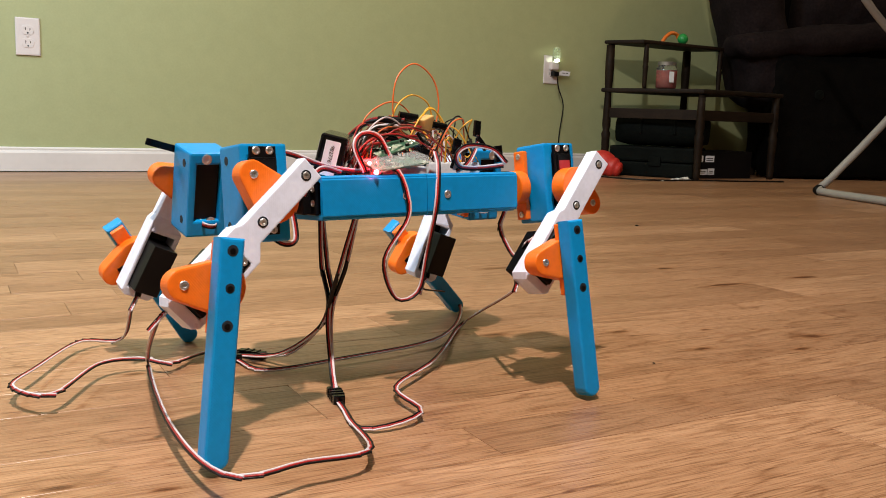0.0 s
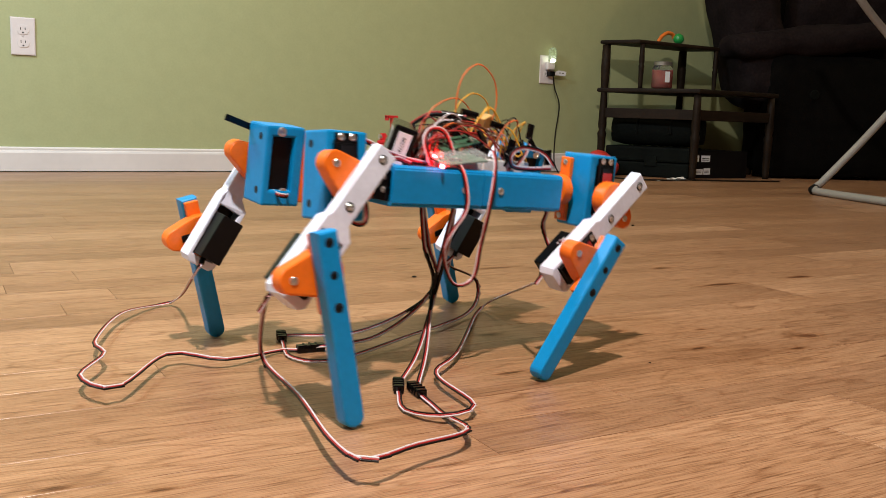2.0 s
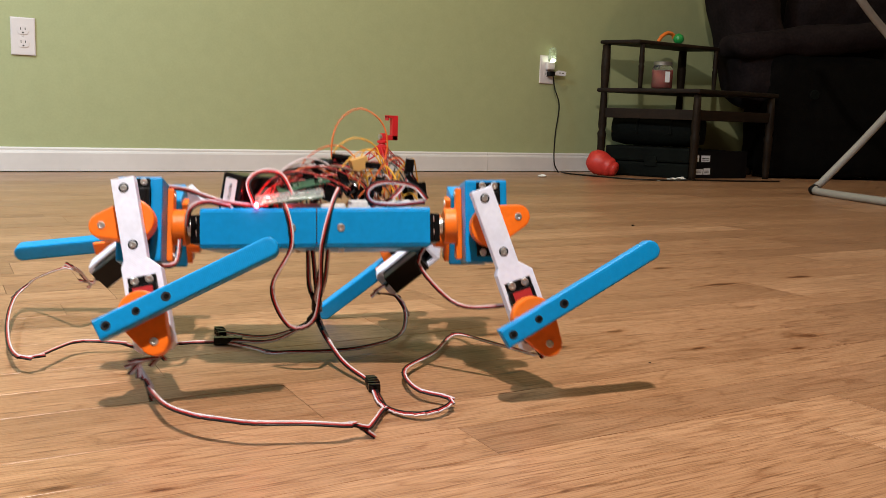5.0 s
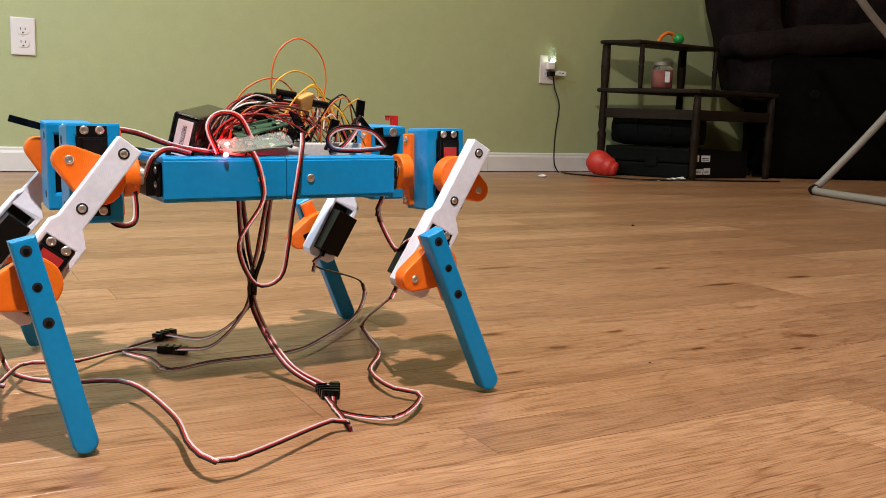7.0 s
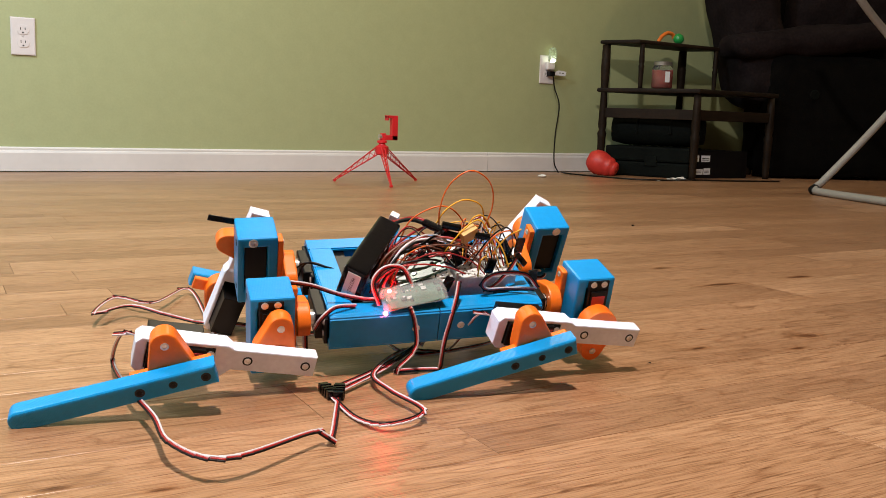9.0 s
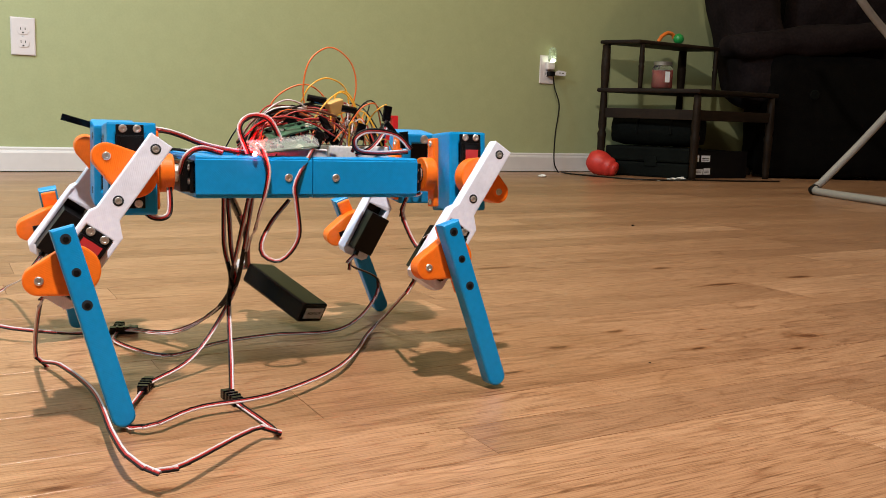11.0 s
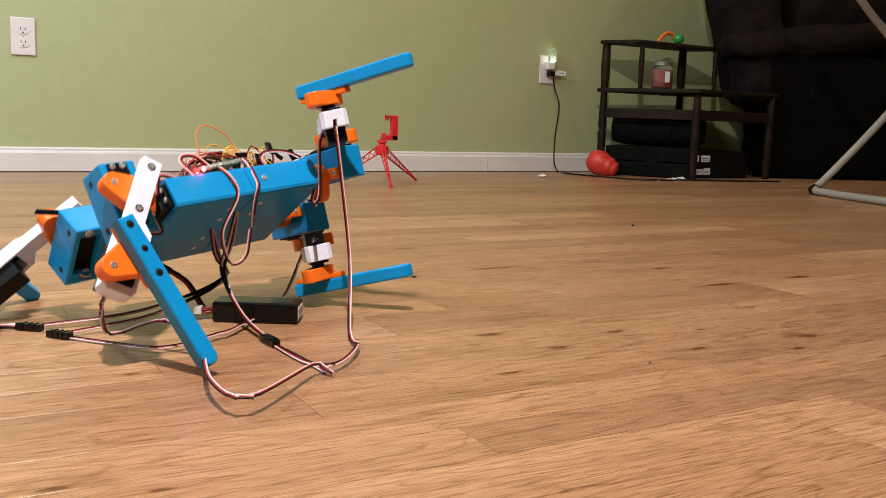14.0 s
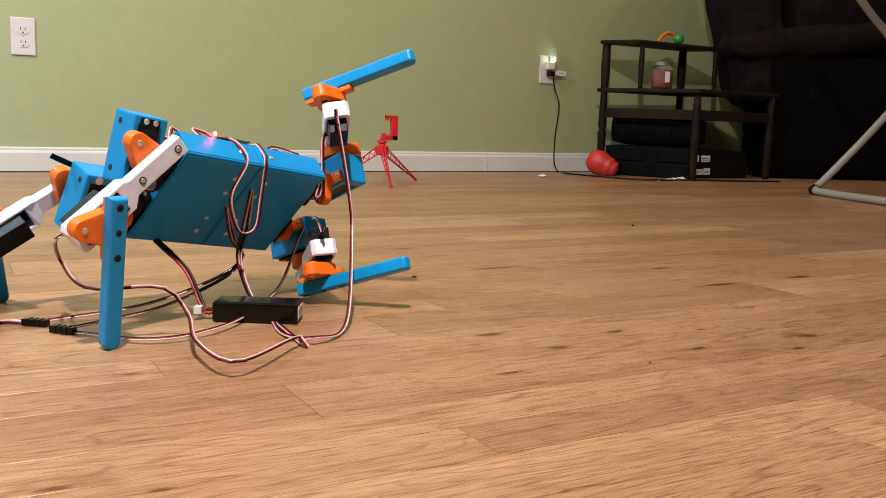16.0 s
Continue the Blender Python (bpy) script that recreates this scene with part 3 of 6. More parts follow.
def cord():
    bm = tube(fresh(), [(2.275, WY - 0.068, 0.0035), (2.24, 2.95, 0.0035), (2.27, 2.80, 0.0035), (2.32, 2.66, 0.0035), (2.42, 2.60, 0.0035), (2.56, 2.60, 0.0035), (2.72, 2.54, 0.0035), (2.95, 2.5, 0.0035)], 0.003, 60)
    tagged(part("floor_cord", bm, WIRE_BLACK), "thin black power cord lying on the oak floor", "cord")


def tripod():
    """Red printed phone tripod with lattice legs."""
    t = thing("mini_tripod", "small red printed phone tripod with lattice legs on the floor", "tripod", pose(1.232, 2.60, 0))
    hub = Vector((0, 0, 0.104))
    for foot in ((-0.126, 0.082, 0.003), (-0.043, -0.161, 0.003), (0.167, 0.086, 0.003)):
        f = Vector(foot)
        d = (f - hub)
        out = Vector((d.x, d.y, 0)).normalized()
        a0, a1 = hub + out * 0.020 + Vector((0, 0, 0.008)), hub + out * 0.014 + Vector((0, 0, -0.014))
        bm = fresh()
        side = out.cross(Vector((0, 0, 1))) * 0.005
        for k in (-1, 1):
            rod(bm, a0 + side * k, f + side * 0.3 * k + Vector((0, 0, 0.004)), 0.0020, 0.0014, 6)
            rod(bm, a1 + side * k, f + side * 0.3 * k, 0.0020, 0.0014, 6)
        for i in range(7):
            u, v = i / 7, (i + 0.5) / 7
            rod(bm, a0.lerp(f, u) + side * (1 - u), a1.lerp(f, v) - side * (1 - v), 0.0014, seg=5)
            rod(bm, a1.lerp(f, v) + side * (1 - v), a0.lerp(f, (i + 1) / 7) - side * (1 - u), 0.0014, seg=5)
        box(bm, -0.004, 0.004, -0.004, 0.004, -0.003, 0.004, 0.001, m=Matrix.Translation(f))
        part("leg", bm, REDPRINT, t)
    bm = lathe(fresh(), [(0.012, 0.088), (0.020, 0.092), (0.021, 0.116), (0.012, 0.120), (0.010, 0.126), (0.016, 0.128), (0.016, 0.134), (0.006, 0.137)], 18)
    part("hub", bm, REDPRINT, t)
    part("pivot", rod(fresh(), (-0.012, 0, 0.146), (0.006, 0, 0.146), 0.008, seg=16), STEEL, t, "steel pivot bolt")
    bm = box(fresh(), -0.004, 0.010, -0.008, 0.008, 0.132, 0.158, 0.002)
    box(bm, 0.004, 0.050, -0.010, 0.010, 0.136, 0.152, 0.002)
    box(bm, 0.030, 0.050, -0.010, 0.010, 0.136, 0.214, 0.002)
    box(bm, 0.012, 0.034, -0.010, 0.010, 0.206, 0.214, 0.001)
    box(bm, 0.012, 0.017, -0.010, 0.010, 0.198, 0.212, 0.001)
    part("phone_clamp", bm, REDPRINT, t, "red clamp")


def post_profile(r, h):
    return [(r * 0.75, 0), (r * 0.8, h * 0.05), (r, h * 0.45), (r * 1.15, h * 0.5), (r * 0.8, h * 0.54), (r * 1.05, h * 0.6), (r * 0.9, h * 0.85), (r * 0.8, h)]


TA, TB, TC, TD = (2.612, 2.64), (3.05, 2.66), (2.425, 2.985), (2.86, 3.0)


def side_table():
    """Two-tier step table with turned legs."""
    t = thing("step_table", "dark stained wooden step table with turned legs against the wall", "side table", pose(2.6, 2.8, 0))
    o = Vector((2.6, 2.8))

    def slab(corners, z, thick, grow=0.03):
        c = sum((Vector(p) for p in corners), Vector((0, 0))) / len(corners)
        pts = [(Vector(p) - c) * (1 + grow / (Vector(p) - c).length) + c - o for p in corners]
        bm = fresh()
        prism(bm, [(p.x, p.y) for p in pts], z, z + thick, 0.006, m=Matrix(((1, 0, 0, 0), (0, 0, 1, 0), (0, 1, 0, 0), (0, 0, 0, 1))))
        bmesh.ops.recalc_face_normals(bm, faces=bm.faces)
        return bm

    part("lower_top", slab((TC, TA, TB, TD), 0.338, 0.018), DARKWOOD, t)
    for p in (TA, TB):
        part("leg", lathe(fresh(), post_profile(0.017, 0.338), 14, pose(p[0] - o.x, p[1] - o.y, 0)), DARKWOOD, t, smooth=True)
    for p in (TC, TD):
        part("back_leg", lathe(fresh(), post_profile(0.017, 0.338) + [(0.016, 0.36), (0.019, 0.44), (0.017, 0.531)], 14, pose(p[0] - o.x, p[1] - o.y, 0)), DARKWOOD, t, smooth=True)
    for p, q in ((TA, TB), (TC, TA), (TB, TD)):
        a, b = Vector((*p, 0)) - o.to_3d(), Vector((*q, 0)) - o.to_3d()
        m = Matrix.Translation((a + b) / 2) @ (b - a).to_track_quat("X", "Z").to_matrix().to_4x4()
        part("apron", box(fresh(), -(b - a).length / 2, (b - a).length / 2, -0.008, 0.008, 0.235, 0.275, 0.002, m=m), DARKWOOD, t)
    U = (TC, (2.498, 2.85), (2.932, 2.875), TD)
    part("upper_top", slab(U, 0.532, 0.016), DARKWOOD, t)
    for p in U[1:3]:
        part("post", lathe(fresh(), [(r, z + 0.356) for r, z in post_profile(0.011, 0.176)], 12, pose(p[0] - o.x, p[1] - o.y, 0)), DARKWOOD, t, smooth=True)


def under_table():
    t = thing("duffel_bag", "dark nylon bag lying on boxes under the step table", "bag", pose(2.62, 2.86, 0.125, 0, 0, -58))
    bm = fresh()
    lathe(bm, [(0.02, -0.19), (0.055, -0.185), (0.068, -0.13), (0.072, 0), (0.068, 0.13), (0.055, 0.185), (0.02, 0.19)], 20, pose(0, 0, 0.068, 0, 90, 0))
    for v in bm.verts:
        v.co += Vector((0, noise.noise(v.co * 30), noise.noise(v.co * 25 + Vector((5, 0, 0))))) * 0.008
        v.co.z = max(v.co.z, 0.001)
    part("body", bm, BAG, t, smooth=True)
    for x in (-0.07, 0.07):
        part("strap", tube(fresh(), [(x, -0.072, 0.05), (x, -0.055, 0.115), (x, 0, 0.143), (x, 0.055, 0.115)], 0.006, 20), BAG, t)
    t = thing("storage_case", "dark flat case lying on the floor under the step table", "case", pose(2.62, 2.86, 0, 0, 0, -58))
    part("shell", box(fresh(), -0.19, 0.16, -0.10, 0.10, 0.001, 0.060, 0.008), BAG, t)
    part("lid", box(fresh(), -0.19, 0.16, -0.10, 0.10, 0.0625, 0.122, 0.008), BAG, t)
    part("latch", box(fresh(), -0.02, 0.03, -0.106, -0.0985, 0.045, 0.085, 0.002), BAG, t)
    t = thing("labelled_carton", "black carton with white paper labels under the step table", "box", pose(2.83, 2.80, 0, 0, 0, 0))
    part("carton", box(fresh(), -0.165, 0.16, -0.09, 0.1, 0.001, 0.112, 0.002), CARTON, t)
    for x, z, w, h in ((-0.158, 0.068, 0.040, 0.026), (-0.105, 0.068, 0.048, 0.026), (-0.145, 0.016, 0.052, 0.022), (-0.088, 0.016, 0.036, 0.026)):
        lab = part("paper_label", box(fresh(), x, x + w, -0.0915, -0.0902, z, z + h), PAPER, t)
        for k in range(2):
            part("text_bar", box(fresh(), x + 0.005, x + w - 0.008, -0.0922, -0.0916, z + 0.006 + k * 0.007, z + 0.009 + k * 0.007), INK, lab)


def ball():
    t = thing("dog_toy", "red rubber snowman-shaped dog toy on the floor", "toy", pose(2.36, 2.91, 0.0515, 0, 111, -54))
    bm = lathe(fresh(), [(0.006, -0.052), (0.030, -0.046), (0.046, -0.026), (0.051, 0.0), (0.046, 0.024), (0.039, 0.036), (0.041, 0.042), (0.038, 0.054), (0.030, 0.060), (0.031, 0.066), (0.026, 0.076), (0.012, 0.082), (0.008, 0.078)], 28)
    part("rubber_body", bm, REDRUB, t, smooth=True)


def jar():
    t = thing("glass_jar", "glass jar of red filling with a tin lid", "jar", pose(2.558, 2.79, 0.3565))
    part("glass", lathe(fresh(), [(0.034, 0.0005), (0.041, 0.004), (0.042, 0.078), (0.036, 0.090), (0.035, 0.094)], 28), GLASS, t, smooth=True)
    part("filling", lathe(fresh(), [(0.030, 0.003), (0.0385, 0.006), (0.039, 0.070), (0.030, 0.071)], 24), JARFILL, t, "red filling", smooth=True)
    part("lid", lathe(fresh(), [(0.037, 0.091), (0.0375, 0.104), (0.035, 0.106), (0.002, 0.1055)], 28), LID, t)
    part("label", box(fresh(), -0.012, 0.008, -0.0445, -0.0425, 0.024, 0.066, m=pose(0, 0, 0, 0, 0, -12)), PAPER, t, "white paper label")


def toys():
    t = thing("toy_hoop", "orange plastic toy hoop on the step table", "toy", pose(2.70, 2.93, 0.5485))
    part("hoop", tube(fresh(), [(-0.052, 0, 0.003), (-0.030, 0, 0.030), (0.0, 0, 0.046), (0.028, 0, 0.042), (0.036, 0, 0.026)], 0.008, 24), TOYORANGE, t, smooth=True)
    t = thing("toy_ball", "green shiny toy ball on the step table", "toy", pose(2.735, 2.90, 0.5485))
    part("ball", lathe(fresh(), [(0.003, 0.0005), (0.014, 0.004), (0.021, 0.014), (0.0225, 0.023), (0.018, 0.036), (0.007, 0.043), (0.002, 0.045)], 20), TOYGREEN, t, smooth=True)


def scraps():
    for x, y, w in ((2.009, 2.81, 0.022), (2.50, 2.63, 0.022), (2.535, 2.62, 0.026), (2.40, 2.60, 0.006)):
        bm = bmesh.new()
        bmesh.ops.create_icosphere(bm, subdivisions=2, radius=w)
        for v in bm.verts:
            v.co *= 0.7 + 0.6 * noise.noise(v.co * 90 + Vector((x * 10, 0, 0)))
            v.co.z = max(0.0006, v.co.z * 0.45 + w * 0.2)
        ob = part("paper_scrap", bm, SCRAP)
        ob.location = (x, y, 0)
        tagged(ob, "small crumpled white paper scrap on the oak floor", "paper scrap", group="paper scraps")
    for x, y, w in ((0.5640, 0.6057, 0.0015), (1.2900, 1.4660, 0.0042), (0.5594, 1.0689, 0.0036)):
        bm = bmesh.new()
        bmesh.ops.create_icosphere(bm, subdivisions=1, radius=w)
        for v in bm.verts:
            v.co.z = max(0.0004, v.co.z * 0.5 + w * 0.2)
        ob = part("crumb", bm, BLACK)
        ob.location = (x, y, 0)
        tagged(ob, "tiny dark crumb on the oak floor", "crumb", group="crumbs")


def soft_block(bm, x0, x1, y0, y1, z0, z1, r, puff=0.0, m=None, cuts=10):
    """A padded block: a subdivided box with round edges and a swollen, creased skin."""
    start = len(bm.verts)
    bm.verts.ensure_lookup_table()
    made = bmesh.ops.create_cube(bm, size=2)["verts"]
    bmesh.ops.subdivide_edges(bm, edges=list({e for v in made for e in v.link_edges}), cuts=cuts, use_grid_fill=True)
    bm.verts.ensure_lookup_table()
    c, h = Vector(((x0 + x1) / 2, (y0 + y1) / 2, (z0 + z1) / 2)), Vector(((x1 - x0) / 2, (y1 - y0) / 2, (z1 - z0) / 2))
    for v in bm.verts[start:]:
        u = v.co.copy()
        q = Vector(u[i] * h[i] for i in range(3))
        inner = Vector(max(-h[i] + r, min(h[i] - r, q[i])) for i in range(3))
        d = q - inner
        if d.length > 1e-6:
            q = inner + d.normalized() * r
        s = 1 - max(abs(u.x), abs(u.y)) ** 2 * 0.5
        q.z += math.copysign(puff * (1 - u.x ** 2) * (1 - u.y ** 2), u.z)
        q += Vector((noise.noise(q * 9 + c), noise.noise(q * 9 - c), noise.noise(q * 11 + c * 2))) * 0.012 + Vector((1, 1, 1)) * 0.004 * puff / 0.02 * math.sin(q.x * 38 + 9 * noise.noise(q * 5)) * 0.5
        v.co = (m @ (q + c)) if m is not None else q + c
    return bm


def armchair():
    """Seen from its side: a leaning back, a padded arm over a flat side, a cushion in the seat."""
    t = thing("armchair", "dark charcoal upholstered armchair with a padded arm and a leaning back", "armchair", pose(3.09, 2.70, 0, 0, 0, -20))
    # Same cloth: darker copy on shaded side parts, lighter copy on lit tops.
    part("side_panel", soft_block(fresh(), -0.005, 0.62, 0.0, 0.13, 0.010, 0.53, 0.03), CLOTH_SHADED, t, smooth=True)
    part("seat_base", soft_block(fresh(), 0.03, 0.64, 0.12, 0.32, 0.02, 0.44, 0.05), CLOTH_SHADED, t, smooth=True)
    part("foot_rest", soft_block(fresh(), 0.61, 1.05, 0.02, 0.42, 0.02, 0.47, 0.05), CLOTH_SHADED, t, smooth=True)
    part("armrest", soft_block(fresh(), -0.14, 0.70, -0.035, 0.16, 0.500, 0.600, 0.048, 0.014, m=pose(0, 0, 0.016, 0, -6, 0), cuts=18), CLOTH_LIT, t, "puffy brown-black padded armrest", smooth=True)
    part("backrest", soft_block(fresh(), -0.13, 0.12, 0.01, 0.31, 0.36, 1.05, 0.09, 0.03, m=pose(0.14, 0, -0.02, 0, -16, 0), cuts=18), CLOTH_LIT, t, smooth=True)
    part("seat_cushion", soft_block(fresh(), 0.08, 0.66, 0.13, 0.33, 0.43, 0.60, 0.06, 0.03, cuts=14), CLOTH_LIT, t, "padded brown velour seat cushion", smooth=True)
    part("throw_pillow", soft_block(fresh(), 0.08, 0.62, 0.14, 0.30, 0.57, 0.98, 0.075, 0.05, m=pose(0, 0.10, 0.02, 10, 6, 0), cuts=22), CLOTH_LIT, t, "crumpled brown velour pillow", smooth=True)
    part("far_arm", soft_block(fresh(), 0.20, 1.05, 0.31, 0.43, 0.01, 0.86, 0.055, cuts=12), CLOTH_SHADED, t, smooth=True)
    bm = lathe(fresh(), [(0.020, 0), (0.022, 0.002), (0.019, 0.006), (0.004, 0.007)], 18, pose(0.20, 0.003, 0.36, 90, 0, 0))
    part("lever_cup", bm, BAG, t, "dark round lever cup in the side")
    for x in (0.05, 0.56):
        for y in (0.07, 0.26):
            part("foot", rod(fresh(), (x, y, 0), (x, y, 0.05), 0.02, 0.026), DARKWOOD, t)


def tube_frame():
    t = thing("tube_frame", "grey enamelled bent steel tube frame standing on the floor", "metal frame", pose(2.547, 2.012, 0))
    bm = tube(fresh(), [(-0.26, -0.80, 0.013), (-0.116, -0.345, 0.013), (-0.02, -0.05, 0.013), (0.0, 0.0, 0.020), (0.035, -0.008, 0.050), (0.18, -0.06, 0.214), (0.40, -0.12, 0.46), (0.60, -0.18, 0.68)], 0.0125, 70, 14)
    part("lower_tube", bm, TUBE, t, smooth=True)
    bm = tube(fresh(), [(-0.05, 0.0, 0.83), (0.10, -0.01, 0.665), (0.27, -0.012, 0.55), (0.42, -0.05, 0.44), (0.52, -0.155, 0.59)], 0.0125, 40, 14)
    part("upper_tube", bm, TUBE, t, smooth=True)
    part("foot_cap", lathe(fresh(), [(0.010, -0.012), (0.0165, -0.010), (0.0165, 0.006), (0.012, 0.012)], 16, pose(0, 0, 0.018, 60, 0, -20)), BLACK, t, "dark rubber foot cap")


def floor_planks():
    """Oak strips laid along the wall, each with eased edges; the near ones are pieces of their own."""
    rng = random.Random(11)
    edges = [0.3040, 0.3555, 0.4165, 0.4715, 0.5270, 0.5825, 0.6700, 0.7276, 0.7840, 0.8745, 0.9334, 0.9885, 1.0530, 1.1224, 1.1780, 1.2545,
             1.3460, 1.4085, 1.4640, 1.5415, 1.6380, 1.7273, 1.7830, 1.8755, 1.9320]
    # butt joints: place, tone of the strip before and after
    known = {0.3555: [(0.567, 0.65, 0.9)], 0.4165: [(0.642, 0.80, 0.30)], 0.4715: [(0.3145, 0.62, 0.12)], 0.5270: [(0.4756, 0.72, 0.62)],
             0.5825: [(0.2352, 0.30, 0.42), (0.810, 0.42, 0.25)], 0.6700: [(-0.35, 0.5, 0.40), (0.91, 0.40, 0.2)], 0.7276: [(0.155, 0.95, 0.62)],
             0.7840: [(0.395, 0.85, 0.28), (0.990, 0.28, 0.85)], 0.8745: [(0.501, 0.92, 0.45)], 0.9885: [(1.290, 0.35, 0.95)],
             1.0530: [(0.172, 0.85, 0.50)], 1.2545: [(0.0793, 0.25, 0.80)], 1.3460: [(0.83, 0.35, 1.0), (1.50, 1.0, 0.3)],
             1.5415: [(0.159, 0.95, 0.50), (1.072, 0.92, 0.40)], 1.6380: [(1.361, 0.90, 0.30)], 1.8755: [(1.294, 0.4, 0.9)]}
    while edges[-1] < WY - 0.02:
        edges.append(edges[-1] + rng.choice((0.0555, 0.058, 0.0555, 0.064, 0.086)))
    edges[-1] = WY - 0.002
    while edges[0] > Y0:
        edges.insert(0, edges[0] - rng.choice((0.0555, 0.058, 0.086)))
    floor = bpy.data.objects["floor"]
    rest = fresh()
    count = 0
    for a, b in zip(edges, edges[1:]):
        cuts = known.get(a, [])
        xs = [c[0] for c in cuts] or [rng.uniform(-0.2, 0.9)]
        while xs[-1] < X1:
            xs.append(xs[-1] + rng.uniform(0.45, 1.25))
        while xs[0] > X0:
            xs.insert(0, xs[0] - rng.uniform(0.45, 1.25))
        xs[0], xs[-1] = X0, X1
        for x0, x1 in zip(xs, xs[1:]):
            g, near = 0.0002, (0.3 < b and x1 > -0.1 + a * 0.02 and x0 < 0.6 + a * 0.95)
            dims = (x0 + g, x1 - g, a + g, b - g, -0.0058, rng.uniform(-0.0001, 0.0))
            tone = rng.uniform(0.15, 0.85)
            for x, before, after in cuts:
                tone = before if x1 == x else after if x0 == x else tone
            if near and count < 300:
                bm = fresh()
                v = []
                for z, s in ((dims[4], 0), (dims[5] - 0.0002, 0), (dims[5], 0.0002)):
                    v.append([bm.verts.new(c) for c in ((dims[0] + s, dims[2] + s, z), (dims[1] - s, dims[2] + s, z), (dims[1] - s, dims[3] - s, z), (dims[0] + s, dims[3] - s, z))])
                for p, q in zip(v, v[1:]):
                    for i in range(4):
                        bm.faces.new((p[i], p[(i + 1) % 4], q[(i + 1) % 4], q[i]))
                bm.faces.new(v[-1])
                part("plank", bm, OAK, floor).color = (tone, 0, 0, 1)
                count += 1
            else:
                box(rest, *dims)
    strips = part("planks", rest, OAK, floor)
    strips.color = (0, 1, 0, 1)
    tagged(strips, kind="stuff")


outlet(0.2108, 0.3598)
outlet(2.1835, 0.3650)
night_light(2.224, 0.442)
plug(2.228, 0.405)
cord()
tripod()
side_table()
under_table()
ball()
jar()
toys()
scraps()
armchair()
tube_frame()


# ---- wiring on the robot ----
def wire(parent, pts, mat, r=0.0007, n=26, name="jumper_wire"):
    return part(name, tube(fresh(), pts, r, n, 6), mat, parent, smooth=True)


def ribbon(parent, pts, n=30):
    """A three-strand servo lead fixed along a line."""
    line = spline(pts, n)
    for k, mat in ((-1, WIRE_BLACK), (0, WIRE_RED), (1, WIRE_WHITE)):
        off = []
        for i, c in enumerate(line):
            d = (line[min(i + 1, n)] - line[max(i - 1, 0)]).normalized()
            side = d.cross(Vector((0.25, 1.0, 0.1))).normalized()
            off.append(c + side * 0.0014 * k)
        part("servo_lead", tube(fresh(), off, 0.00078, seg=6, smooth_line=False), mat, parent, smooth=True)


def plug_block(parent, at, turn, pins=3, name="lead_plug"):
    bm = fresh()
    w = 0.00254 * pins
    box(bm, -w / 2, w / 2, -0.0013, 0.0013, -0.007, 0.007, 0.0003, 1, m=pose(*at, *turn))
    return part(name, bm, HEAT, parent)


